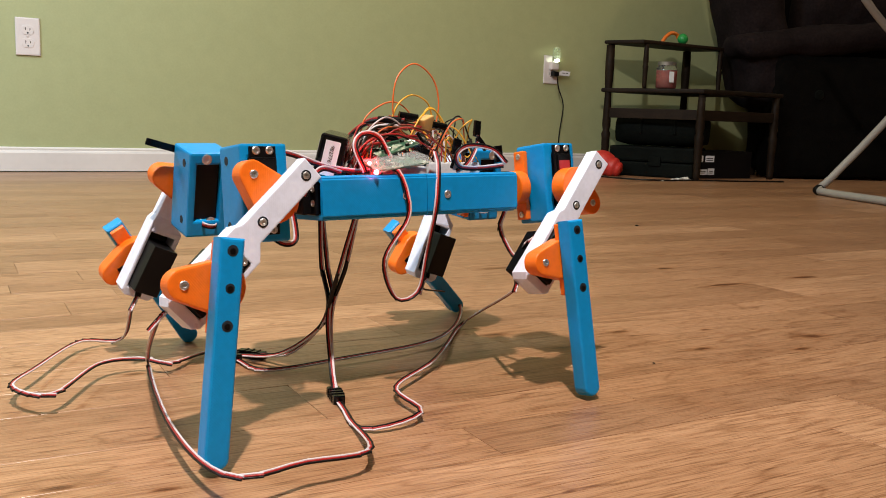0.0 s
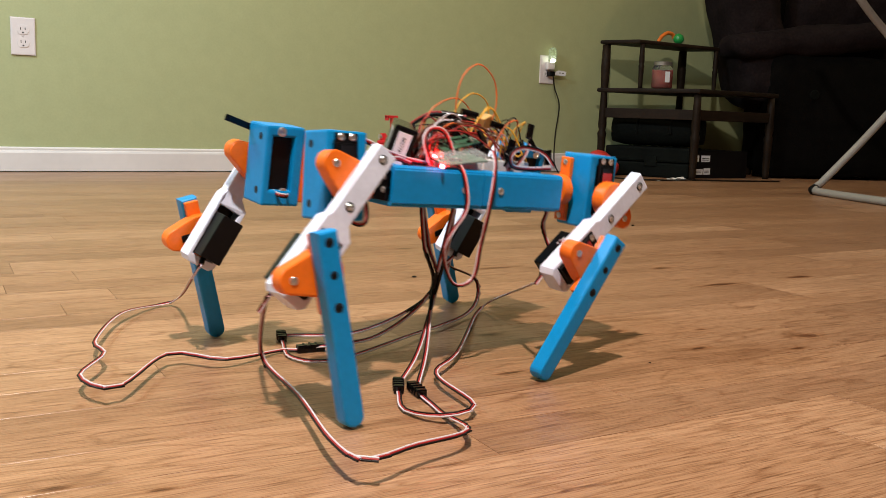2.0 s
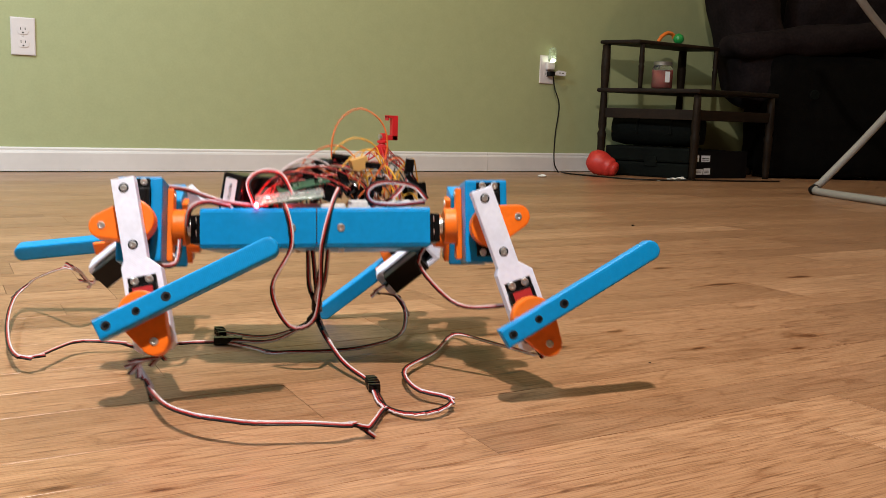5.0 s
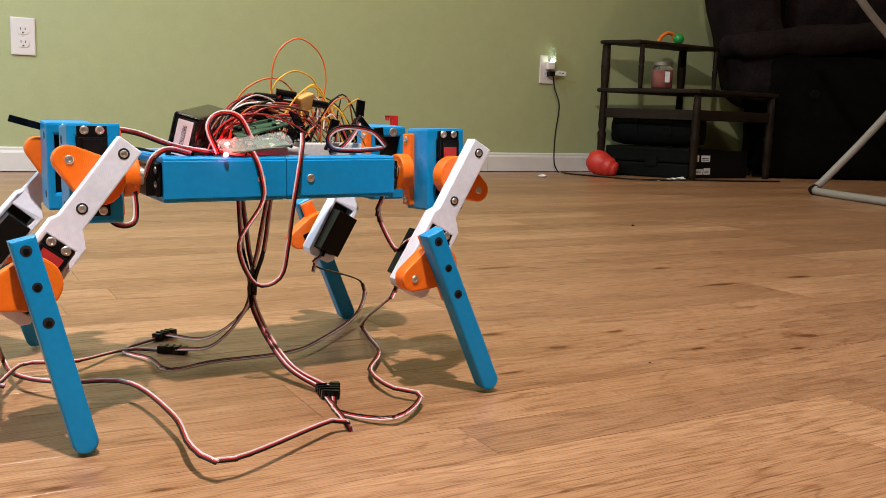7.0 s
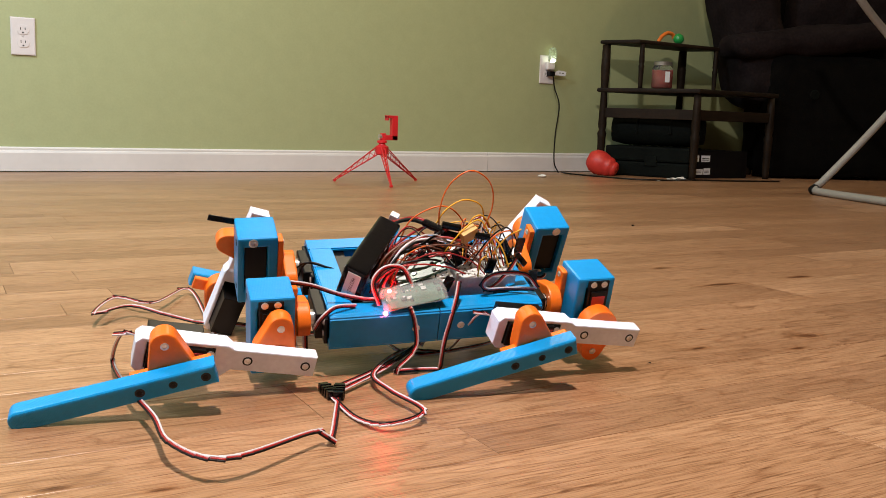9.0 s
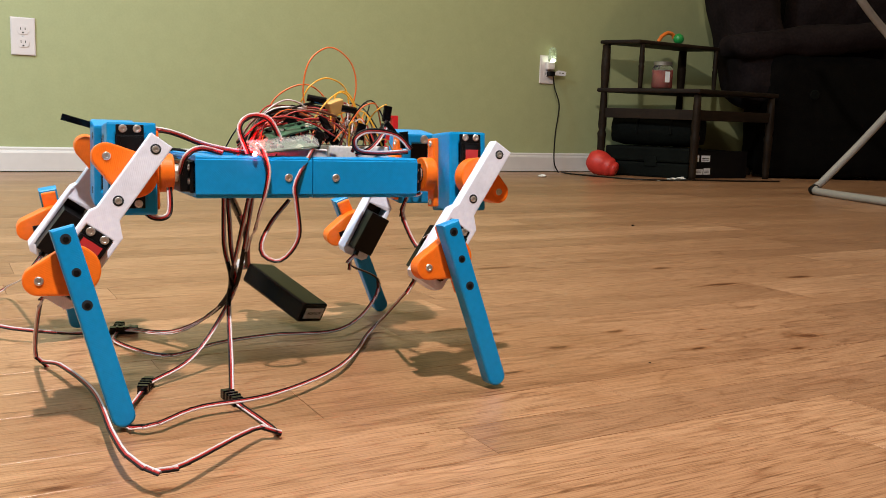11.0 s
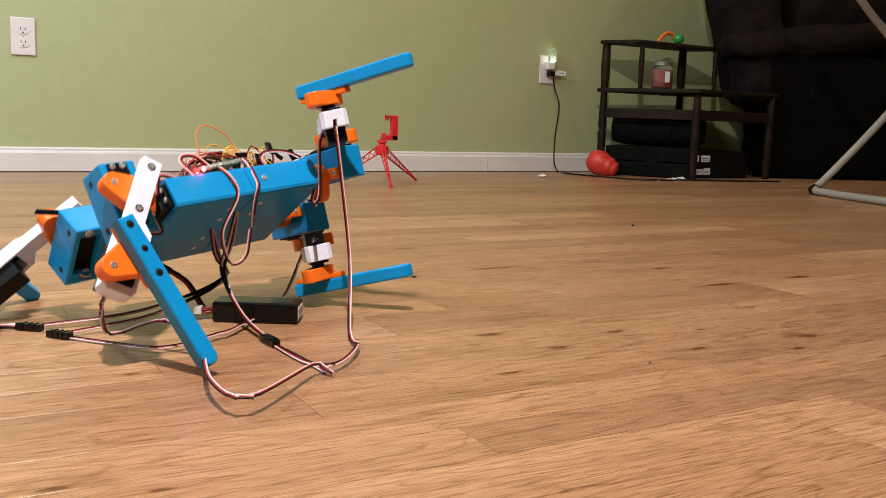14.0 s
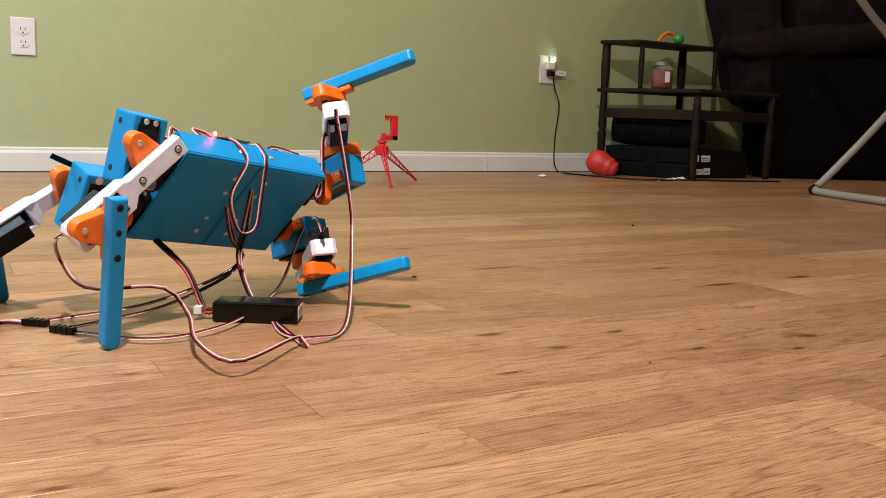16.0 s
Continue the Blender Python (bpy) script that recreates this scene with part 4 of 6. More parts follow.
def electronics(robot):
    rng = random.Random(5)
    for a, b, lift in ((-0.030, 0.024, 0.006), (0.026, 0.080, 0.009)):
        box(bm := fresh(), a, b, -0.032, 0.026, ZB + 0.004, ZT + lift, 0.0015)
        bread = part("breadboard", bm, BREAD, robot, "white solderless breadboard")
        # groove and sockets are dark marks on top, shade put into the colour
        part("groove", box(fresh(), a + 0.002, b - 0.002, -0.0045, -0.0015, ZT + lift, ZT + lift + 0.0003), SLOT_SHADE, bread)
        for row in range(10):
            y = -0.028 + row * 0.0052 + (0.003 if row > 4 else 0)
            bm = fresh()
            for k in range(9):
                x = a + 0.004 + k * 0.0056
                box(bm, x, x + 0.0012, y, y + 0.0012, ZT + lift, ZT + lift + 0.0003)
            part("socket_row", bm, SLOT_SHADE, bread)
    box(bm := fresh(), -0.078, -0.050, 0.000, 0.034, ZB + 0.004, ZT - 0.002, 0.001)
    part("receiver", bm, BLACK, robot, "small black receiver box")
    # board wrapped in cloudy film, lying on the rim
    m = pose(-0.022, -0.052, ZT + 0.0085, 14, -7, 4)
    bm = fresh()
    bmesh.ops.create_grid(bm, x_segments=12, y_segments=6, size=0.5)
    for v in bm.verts:
        v.co = m @ Vector((v.co.x * 0.056, v.co.y * 0.026, 0.0055 * (1 - (2 * v.co.y) ** 4) + 0.0016 * noise.noise(v.co * 9)))
    bmesh.ops.solidify(bm, geom=bm.faces[:], thickness=0.0006)
    part("wrap_film", bm, FILM, robot, "cloudy shrink film", smooth=True)
    box(bm := fresh(), -0.022, 0.026, -0.0125, 0.0125, -0.001, 0.0006, m=m)
    board = part("circuit_board", bm, BOARD, robot, "green circuit board with tin joints")
    for i in range(16):
        x, y = rng.uniform(-0.02, 0.024), rng.uniform(-0.011, 0.011)
        box(bm := fresh(), x, x + rng.uniform(0.0015, 0.005), y, y + rng.uniform(0.0015, 0.004), 0.0006, 0.0024, m=m)
        part("chip", bm, rng.choice((STEEL, BLACK, STEEL)), board)
    m2 = pose(-0.012, -0.036, ZT + 0.022, 24, -14, 8)
    box(bm := fresh(), -0.022, 0.022, -0.009, 0.009, -0.0008, 0.0006, m=m2)
    b2 = part("circuit_board", bm, BOARD, robot, "green circuit board with tin joints")
    for i in range(10):
        x, y = rng.uniform(-0.02, 0.018), rng.uniform(-0.008, 0.006)
        box(bm := fresh(), x, x + 0.003, y, y + 0.002, 0.0006, 0.0022, m=m2)
        part("chip", bm, rng.choice((STEEL, BLACK)), b2)
    for at in ((-0.0480, -0.0688, ZT + 0.0020), (-0.040, -0.046, ZT + 0.0085)):
        bm = bmesh.new()
        bmesh.ops.create_uvsphere(bm, u_segments=10, v_segments=6, radius=0.0019, matrix=Matrix.Translation(at))
        part("status_light", bm, LED, robot, "glowing red status light")
    # bundle wrapped in clear film
    bm = bmesh.new()
    bmesh.ops.create_icosphere(bm, subdivisions=4, radius=1, matrix=Matrix.Identity(4))
    for v in bm.verts:
        q = v.co.copy()
        v.co = Vector((q.x * 0.026, q.y * 0.034, q.z * 0.013)) * (1 + 0.25 * noise.noise(q * 2.5)) + Vector((-0.010, 0.002, ZT + 0.006))
    part("film_bundle", bm, FILM, robot, "wiring bundled in cloudy film", smooth=True)
    # power plug pair
    box(bm := fresh(), -0.008, 0.008, -0.004, 0.004, -0.006, 0.006, 0.0012, m=pose(0.036, -0.014, 0.0565, 10, -18, 20))
    xt = part("power_connector", bm, XT, robot, "yellow nylon power connector")
    for dz in (-0.004, 0.004):
        part("sleeve", rod(fresh(), (0.029, -0.012, 0.0575 + dz), (0.013, -0.008, 0.0600 + dz), 0.0031, seg=10), HEAT, xt)
    part("sleeve", rod(fresh(), (0.042, -0.015, 0.056), (0.055, -0.017, 0.054), 0.0030, seg=10), HEAT, xt)
    # tall loops
    wire(robot, [(0.016, 0.0, 0.045), (0.012, 0.0, 0.072), (0.019, 0.002, 0.097), (0.038, 0.004, 0.109), (0.057, 0.004, 0.097), (0.062, 0.003, 0.074), (0.054, 0.002, 0.045)], WIRE_ORANGE, 0.0007, 60)
    wire(robot, [(-0.020, 0.005, 0.042), (-0.012, 0.005, 0.062), (0.006, 0.004, 0.074), (0.022, 0.004, 0.074), (0.036, 0.003, 0.060), (0.040, 0.0, 0.040)], WIRE_ORANGE, 0.0007, 40)
    wire(robot, [(0.010, 0.0, 0.060), (0.018, 0.0, 0.074), (0.034, 0.002, 0.082), (0.052, 0.004, 0.074), (0.058, 0.006, 0.050)], WIRE_YELLOW, 0.0007, 40)
    wire(robot, [(0.036, -0.008, 0.055), (0.040, -0.008, 0.068), (0.050, -0.006, 0.070), (0.060, -0.004, 0.056), (0.064, 0.0, 0.030)], WIRE_YELLOW, 0.0007, 30)
    for i in range(34):
        a = Vector((rng.uniform(0.010, 0.080), rng.uniform(-0.030, 0.030), rng.uniform(0.018, 0.045)))
        b = Vector((rng.uniform(0.030, 0.090), rng.uniform(-0.034, 0.032), rng.uniform(0.016, 0.040)))
        top = max(a.z, b.z) + rng.uniform(0.006, 0.026)
        mid = (a + b) / 2 + Vector((rng.uniform(-0.01, 0.01), rng.uniform(-0.012, 0.012), 0))
        mid.z = top
        c = a.lerp(mid, 0.5) + Vector((0, 0, 0.006))
        d = b.lerp(mid, 0.5) + Vector((0, 0, 0.006))
        wire(robot, [a, c, mid, d, b], rng.choice((WIRE_YELLOW, WIRE_YELLOW, WIRE_BLACK, WIRE_WHITE, WIRE_BROWN, WIRE_RED, WIRE_ORANGE)), rng.choice((0.0006, 0.0007)), 22)
    for i in range(26):
        a = Vector((rng.uniform(-0.055, -0.030), rng.uniform(-0.045, 0.010), rng.uniform(0.012, 0.026)))
        b = Vector((rng.uniform(0.005, 0.035), rng.uniform(-0.040, 0.015), rng.uniform(0.030, 0.060)))
        mid = a.lerp(b, rng.uniform(0.35, 0.6)) + Vector((0, rng.uniform(-0.008, 0.012), rng.uniform(0.006, 0.024)))
        wire(robot, [a, a.lerp(mid, 0.5) + Vector((-0.003, 0, 0.006)), mid, b.lerp(mid, 0.4) + Vector((0, 0, 0.003)), b], rng.choice((WIRE_RED, WIRE_RED, WIRE_BLACK, WIRE_BROWN, WIRE_RED, WIRE_WHITE)), rng.choice((0.0007, 0.0010, 0.0012)), 22)
    for i in range(18):
        a = Vector((rng.uniform(-0.060, 0.000), rng.uniform(-0.035, 0.020), rng.uniform(0.012, 0.022)))
        b = Vector((rng.uniform(0.000, 0.060), rng.uniform(-0.035, 0.020), rng.uniform(0.016, 0.036)))
        mid = a.lerp(b, rng.uniform(0.3, 0.6)) + Vector((0, rng.uniform(-0.01, 0.01), 0))
        mid.z = rng.uniform(0.034, 0.058)
        wire(robot, [a, a.lerp(mid, 0.5) + Vector((-0.004, 0, 0.008)), mid, b.lerp(mid, 0.5) + Vector((0.003, 0, 0.006)), b], rng.choice((WIRE_BROWN, WIRE_BLACK, WIRE_ORANGE, WIRE_RED, WIRE_BLACK)), 0.0006, 22)
    for i in range(24):
        at = (rng.uniform(-0.005, 0.085), rng.uniform(-0.042, 0.030), rng.uniform(0.024, 0.044))
        plug_block(robot, at, (rng.uniform(-35, 35), rng.uniform(-50, 50), rng.uniform(-60, 60)), rng.choice((1, 2, 3, 3)))
    for at, turn in (((0.079, -0.030, 0.052), (0, 8, 10)), ((0.088, -0.048, 0.030), (0, -6, 0)), ((0.010, -0.048, 0.028), (0, 20, 0)), ((-0.006, -0.028, 0.042), (0, -48, 0)), ((0.052, -0.036, 0.036), (0, 14, 0))):
        plug_block(robot, at, turn, 3)
    # thick leads over the tray
    ribbon(robot, [(0.092, -0.054, 0.022), (0.080, -0.050, 0.034), (0.055, -0.050, 0.037), (0.042, -0.050, 0.030), (0.046, -0.048, 0.020), (0.066, -0.046, 0.018), (0.090, -0.052, 0.020)], 40)
    ribbon(robot, [(0.079, -0.032, 0.046), (0.072, -0.036, 0.034), (0.060, -0.040, 0.022), (0.045, -0.045, 0.016)])
    ribbon(robot, [(-0.122, -0.040, 0.034), (-0.105, -0.042, 0.031), (-0.080, -0.045, 0.022), (-0.055, -0.048, ZT + 0.003), (-0.040, -0.045, ZT + 0.003)])
    ribbon(robot, [(-0.104, -0.060, 0.000), (-0.100, -0.066, 0.014), (-0.088, -0.060, 0.020), (-0.070, -0.054, ZT + 0.002)])
    ribbon(robot, [(-0.050, -0.056, ZT + 0.002), (-0.056, -0.052, 0.036), (-0.046, -0.046, 0.046), (-0.030, -0.044, 0.044), (-0.020, -0.046, 0.026)])
    for s in (-1, 1):
        wire(robot, [(-0.105, 0.030, -0.006 * s), (-0.098, 0.020, 0.016), (-0.080, 0.012, ZT), (-0.066, 0.010, ZT - 0.004)], WIRE_BLACK, 0.0009)


electronics(ROBOT)


def hip_extras():
    """The strap on one far hip box, and the short lead under one near box."""
    far = JOINTS["far_left"][0]
    box(bm := fresh(), -0.026, 0.010, -0.0009, 0.0009, -0.0028, 0.0028, 0.0003, 1, m=pose(-LX - 0.014, 0.0305, 0.0305, 0, 16, 4))
    part("strap", bm, HEAT, far, "loose black strap end")
    for c in ("far_left", "far_right"):
        e, hip = CORNERS[c][0], JOINTS[c][0]
        screw(hip, (e * (LX + 0.003), -0.008, 0.0315), (0, -1, 0), 0.0042)
        screw(hip, (e * (LX - 0.004), -0.006, -0.0205), (0, -1, 0), 0.0042)
        ribbon(hip, [(e * (LX + 0.004), 0.004, -0.019), (e * (LX + 0.003), -0.009, -0.0215), (e * (LX - 0.006), -0.011, -0.0225), (e * (LX - 0.009), 0.002, -0.021)], 16)
    near = JOINTS["near_left"][0]
    ribbon(near, [(-LX + 0.006, -0.012, -0.024), (-LX + 0.016, -0.020, -0.034), (-LX + 0.028, -0.016, -0.032), (-LX + 0.030, -0.010, -0.014), (-LX + 0.028, -0.006, 0.002)])


hip_extras()


def battery():
    t = thing("battery_pack", "black shrink-wrapped battery pack with a white number label", "battery")
    bm = fresh()
    box(bm, -0.0105, 0.0105, -0.044, 0.044, -0.0180, 0.0180, 0.003, 3)
    part("cell_wrap", bm, HEAT, t)
    lab = part("number_label", box(fresh(), -0.0058, 0.0058, -0.0446, -0.0441, -0.0135, 0.0135), PAPER, t, "white number label")
    font = bpy.data.curves.new("number", "FONT")
    font.body, font.size, font.align_x, font.align_y = "982776319", 0.0044, "CENTER", "CENTER"
    font.materials.append(INK)
    txt = new("number", font)
    txt.parent, txt.matrix_basis = t, Matrix.Translation((0, -0.0448, 0)) @ pose(0, 0, 0, 90, 90, 0)
    side = part("side_label", box(fresh(), -0.0109, -0.0106, -0.040, 0.004, -0.013, 0.013), LABELGREY, t, "pale grey side label with fine print")
    for k in range(9):
        part("text_bar", box(fresh(), -0.0111, -0.0110, -0.038, 0.002 - 0.004 * (k % 3), -0.0115 + k * 0.0026, -0.0104 + k * 0.0026), INK, side)
    part("balance_plug", box(fresh(), -0.004, 0.004, 0.056, 0.064, 0.004, 0.014, 0.0006), PAPER, t, "white balance plug")
    wire(t, [(0, 0.044, 0.004), (0.002, 0.051, 0.008), (0, 0.057, 0.009)], WIRE_RED, 0.0009)
    return t


BATTERY = battery()
IN_TRAY = pose(-0.049, -0.004, 0.0305, 4, 15, -31)


# ---- leads that drag on the floor, in short stiff pieces ----
def strip_mesh(name, length, colours, r, gap):
    """A short piece of lead along x: parallel strands."""
    me = bpy.data.meshes.new(name)
    bm = fresh()
    k = len(colours)
    for i in range(k):
        y = (i - (k - 1) / 2) * gap
        old = set(bm.faces)
        rod(bm, (-0.08 * length, y, 0), (1.08 * length, y, 0), r, seg=8)
        for f in set(bm.faces) - old:
            f.material_index, f.smooth = i, True
    bmesh.ops.delete(bm, geom=[f for f in bm.faces if len(f.verts) != 4], context="FACES_ONLY")
    bm.to_mesh(me)
    bm.free()
    for c in colours:
        me.materials.append(c)
    return me


PIECE = 0.01
SERVO_COLOURS = (WIRE_BLACK, WIRE_RED, WIRE_WHITE)


def lead(name, label, pieces, colours=SERVO_COLOURS, r=0.00072, gap=0.00128, sleeve=None):
    t = thing(name, label, "cable", group="dragging leads")
    me = strip_mesh("lead_piece", PIECE, colours, r, gap)
    black = strip_mesh("sleeve_piece", PIECE, (HEAT,), max(0.0019, r * 2.3), 0.001) if sleeve else None
    out = []
    for i in range(pieces):
        ob = new("lead_piece", black if sleeve and sleeve[0] <= i < sleeve[1] else me)
        ob.parent = t
        out.append(ob)
    return t, out


def connector(label):
    t = thing("lead_connector", label, "connector", group="lead connectors")
    part("housing", box(fresh(), -0.013, 0.013, -0.004, 0.004, 0.0004, 0.0072, 0.0008), HEAT, t)
    for x in (-0.006, 0.0, 0.006):
        part("rib", box(fresh(), x - 0.001, x + 0.001, -0.0046, 0.0046, 0.0010, 0.0078, 0.0004), HEAT, t)
    return t


# ways of the leads on the floor: seconds, then the bends (x, y), with a height where they hang
ROUTES = {c: {} for c in CORNERS}
ROUTES["near_left"][0] = [(0.145, 0.764), (0.129, 0.605), (0.14, 0.505), (0.19, 0.506), (0.235, 0.509), (0.246, 0.566), (0.254, 0.609)]
ROUTES["near_left"][0.5] = [(0.23, 0.7), (0.198, 0.586), (0.209, 0.554), (0.211, 0.496), (0.208, 0.447), (0.263, 0.502), (0.252, 0.545), (0.246, 0.593)]
ROUTES["near_left"][1] = [(0.305, 0.668), (0.29, 0.624), (0.307, 0.617), (0.305, 0.552), (0.278, 0.487), (0.246, 0.461), (0.317, 0.506), (0.298, 0.557), (0.286, 0.603)]
ROUTES["near_left"][1.5] = [(0.292, 0.739), (0.295, 0.655), (0.28, 0.563), (0.26, 0.5), (0.235, 0.466), (0.319, 0.505), (0.306, 0.553), (0.302, 0.581)]
ROUTES["near_left"][2] = [(0.243, 0.749), (0.234, 0.633), (0.221, 0.535), (0.227, 0.494), (0.268, 0.503), (0.315, 0.514), (0.316, 0.555), (0.322, 0.598)]
ROUTES["near_left"][2.45] = [(0.139, 0.852), (0.145, 0.785), (0.194, 0.744), (0.199, 0.648), (0.192, 0.57), (0.215, 0.532), (0.293, 0.564), (0.292, 0.537), (0.322, 0.606)]
ROUTES["near_left"][3.05] = ROUTES["near_left"][2.45]
ROUTES["near_left"][3.5] = [(0.176, 0.715), (0.19, 0.631), (0.188, 0.573), (0.206, 0.539), (0.279, 0.565), (0.281, 0.541), (0.313, 0.624)]
ROUTES["near_left"][3.95] = [(0.174, 0.699), (0.179, 0.656), (0.18, 0.58), (0.203, 0.54), (0.282, 0.572), (0.282, 0.546), (0.314, 0.628)]
ROUTES["near_left"][4.3] = ROUTES["near_left"][3.95]
ROUTES["near_left"][6.2] = [(0.041, 0.825), (0.048, 0.769), (0.078, 0.736), (0.123, 0.717), (0.138, 0.626), (0.135, 0.557), (0.152, 0.528), (0.237, 0.57), (0.241, 0.55), (0.253, 0.622)]
ROUTES["near_left"][7.1] = ROUTES["near_left"][6.2]
ROUTES["near_left"][7.5] = [(0.121, 0.833), (0.123, 0.732), (0.159, 0.702), (0.196, 0.663), (0.19, 0.561), (0.178, 0.515), (0.187, 0.496), (0.267, 0.539), (0.254, 0.62)]
ROUTES["near_left"][8] = [(0.201, 0.683), (0.187, 0.791), (0.177, 0.679), (0.167, 0.598), (0.183, 0.546), (0.258, 0.57), (0.258, 0.546), (0.281, 0.614)]
ROUTES["near_left"][8.5] = [(0.163, 0.933), (0.192, 0.898), (0.205, 0.835), (0.165, 0.649), (0.173, 0.569), (0.225, 0.59), (0.239, 0.554), (0.272, 0.609)]
ROUTES["near_left"][9] = [(0.124, 0.791), (0.12, 0.722), (0.125, 0.632), (0.124, 0.572), (0.149, 0.531), (0.218, 0.554), (0.221, 0.535), (0.261, 0.618)]
ROUTES["near_left"][11.2] = [(0.065, 0.817), (0.081, 0.788), (0.095, 0.705), (0.093, 0.604), (0.096, 0.553), (0.113, 0.527), (0.182, 0.577), (0.192, 0.56), (0.185, 0.635)]
ROUTES["near_left"][12.8] = ROUTES["near_left"][11.2]
ROUTES["near_left"][13] = [(0.068, 0.797), (0.098, 0.804), (0.098, 0.65), (0.092, 0.579), (0.113, 0.53), (0.182, 0.577), (0.192, 0.56), (0.185, 0.636)]
ROUTES["near_left"][13.5] = [(0.104, 0.799), (0.105, 0.748), (0.124, 0.723), (0.121, 0.634), (0.138, 0.59), (0.219, 0.653), (0.218, 0.632), (0.217, 0.719)]
ROUTES["near_left"][14] = [(0.137, 0.88), (0.169, 0.803, 0.03), (0.204, 0.819), (0.184, 0.698), (0.199, 0.645), (0.277, 0.711), (0.277, 0.685), (0.267, 0.785)]
ROUTES["near_left"][14.4] = [(0.105, 0.973, 0.06), (0.116, 0.874, 0.05), (0.179, 0.853, 0.05), (0.201, 0.844, 0.025), (0.204, 0.824), (0.218, 0.743), (0.296, 0.806), (0.291, 0.78), (0.301, 0.914)]
ROUTES["near_left"][16] = ROUTES["near_left"][14.4]
ROUTES["near_right"][0] = [(0.476, 0.802), (0.379, 0.687), (0.31, 0.625), (0.3, 0.562), (0.246, 0.547), (0.255, 0.609)]
ROUTES["near_right"][0.5] = [(0.489, 0.85), (0.412, 0.782), (0.347, 0.688), (0.308, 0.641), (0.308, 0.558), (0.275, 0.534), (0.254, 0.562), (0.248, 0.585)]
ROUTES["near_right"][1] = [(0.537, 0.713), (0.475, 0.738), (0.378, 0.688), (0.313, 0.624), (0.332, 0.549), (0.3, 0.543), (0.285, 0.599)]
ROUTES["near_right"][1.5] = [(0.512, 0.769), (0.433, 0.749), (0.384, 0.673), (0.348, 0.642), (0.336, 0.553), (0.306, 0.559), (0.302, 0.577)]
ROUTES["near_right"][2] = [(0.541, 0.862), (0.414, 0.7), (0.361, 0.645), (0.348, 0.561), (0.314, 0.548), (0.294, 0.571), (0.31, 0.613)]
ROUTES["near_right"][2.45] = [(0.459, 0.834), (0.403, 0.735), (0.388, 0.682), (0.349, 0.629), (0.363, 0.578), (0.32, 0.555), (0.3, 0.577), (0.312, 0.614)]
ROUTES["near_right"][3.05] = ROUTES["near_right"][2.45]
ROUTES["near_right"][3.5] = [(0.451, 0.689), (0.397, 0.68), (0.36, 0.666), (0.338, 0.614), (0.34, 0.559), (0.312, 0.548), (0.292, 0.562), (0.309, 0.626)]
ROUTES["near_right"][3.95] = [(0.481, 0.726), (0.411, 0.689), (0.355, 0.66), (0.333, 0.605), (0.347, 0.571), (0.32, 0.555), (0.297, 0.572), (0.31, 0.629)]
ROUTES["near_right"][4.3] = ROUTES["near_right"][3.95]
ROUTES["near_right"][6.2] = [(0.374, 0.828), (0.348, 0.731), (0.314, 0.676), (0.309, 0.626), (0.321, 0.597), (0.28, 0.558), (0.248, 0.585), (0.259, 0.622)]
ROUTES["near_right"][7.1] = ROUTES["near_right"][6.2]
ROUTES["near_right"][7.5] = [(0.347, 0.833), (0.329, 0.76), (0.335, 0.726), (0.305, 0.648), (0.326, 0.594), (0.272, 0.568), (0.254, 0.595), (0.258, 0.62)]
ROUTES["near_right"][8] = [(0.441, 0.741), (0.376, 0.716), (0.324, 0.673), (0.307, 0.638), (0.314, 0.558), (0.282, 0.541), (0.269, 0.565), (0.272, 0.615)]
ROUTES["near_right"][8.5] = [(0.403, 0.768), (0.336, 0.668), (0.316, 0.652), (0.319, 0.563), (0.282, 0.541), (0.266, 0.578), (0.285, 0.612)]
ROUTES["near_right"][9] = [(0.406, 0.707), (0.37, 0.722), (0.313, 0.667), (0.305, 0.619), (0.306, 0.563), (0.27, 0.547), (0.254, 0.569), (0.257, 0.624)]
ROUTES["near_right"][11.2] = [(0.383, 0.819), (0.299, 0.702), (0.217, 0.646), (0.156, 0.637), (0.117, 0.611), (0.1, 0.624), (0.127, 0.692)]
ROUTES["near_right"][12.8] = ROUTES["near_right"][11.2]
ROUTES["near_right"][13] = [(0.356, 0.669, 0.065), (0.385, 0.771), (0.305, 0.681), (0.219, 0.653), (0.162, 0.642), (0.103, 0.612), (0.121, 0.681)]
ROUTES["near_right"][13.5] = [(0.38, 0.872, 0.1), (0.373, 0.852, 0.034), (0.299, 0.722), (0.255, 0.677), (0.221, 0.7), (0.216, 0.725)]
ROUTES["near_right"][14] = [(0.37, 0.854, 0.074), (0.352, 0.808), (0.338, 0.757), (0.294, 0.704), (0.272, 0.723), (0.266, 0.792)]
ROUTES["near_right"][14.4] = [(0.398, 0.921, 0.125), (0.397, 0.911, 0.082), (0.364, 0.845), (0.312, 0.797), (0.288, 0.823), (0.3, 0.897)]
ROUTES["near_right"][16] = ROUTES["near_right"][14.4]
ROUTES["far_left"][0] = [(0.139, 0.858), (0.103, 0.862), (0.061, 0.789), (0.039, 0.74), (0.064, 0.707), (0.108, 0.779), (0.143, 0.783), (0.162, 0.76), (0.202, 0.784), (0.227, 0.765)]
ROUTES["far_left"][0.5] = [(0.152, 0.816), (0.13, 0.858), (0.091, 0.813), (0.069, 0.696), (0.096, 0.722), (0.126, 0.751), (0.16, 0.72), (0.195, 0.751), (0.231, 0.754)]
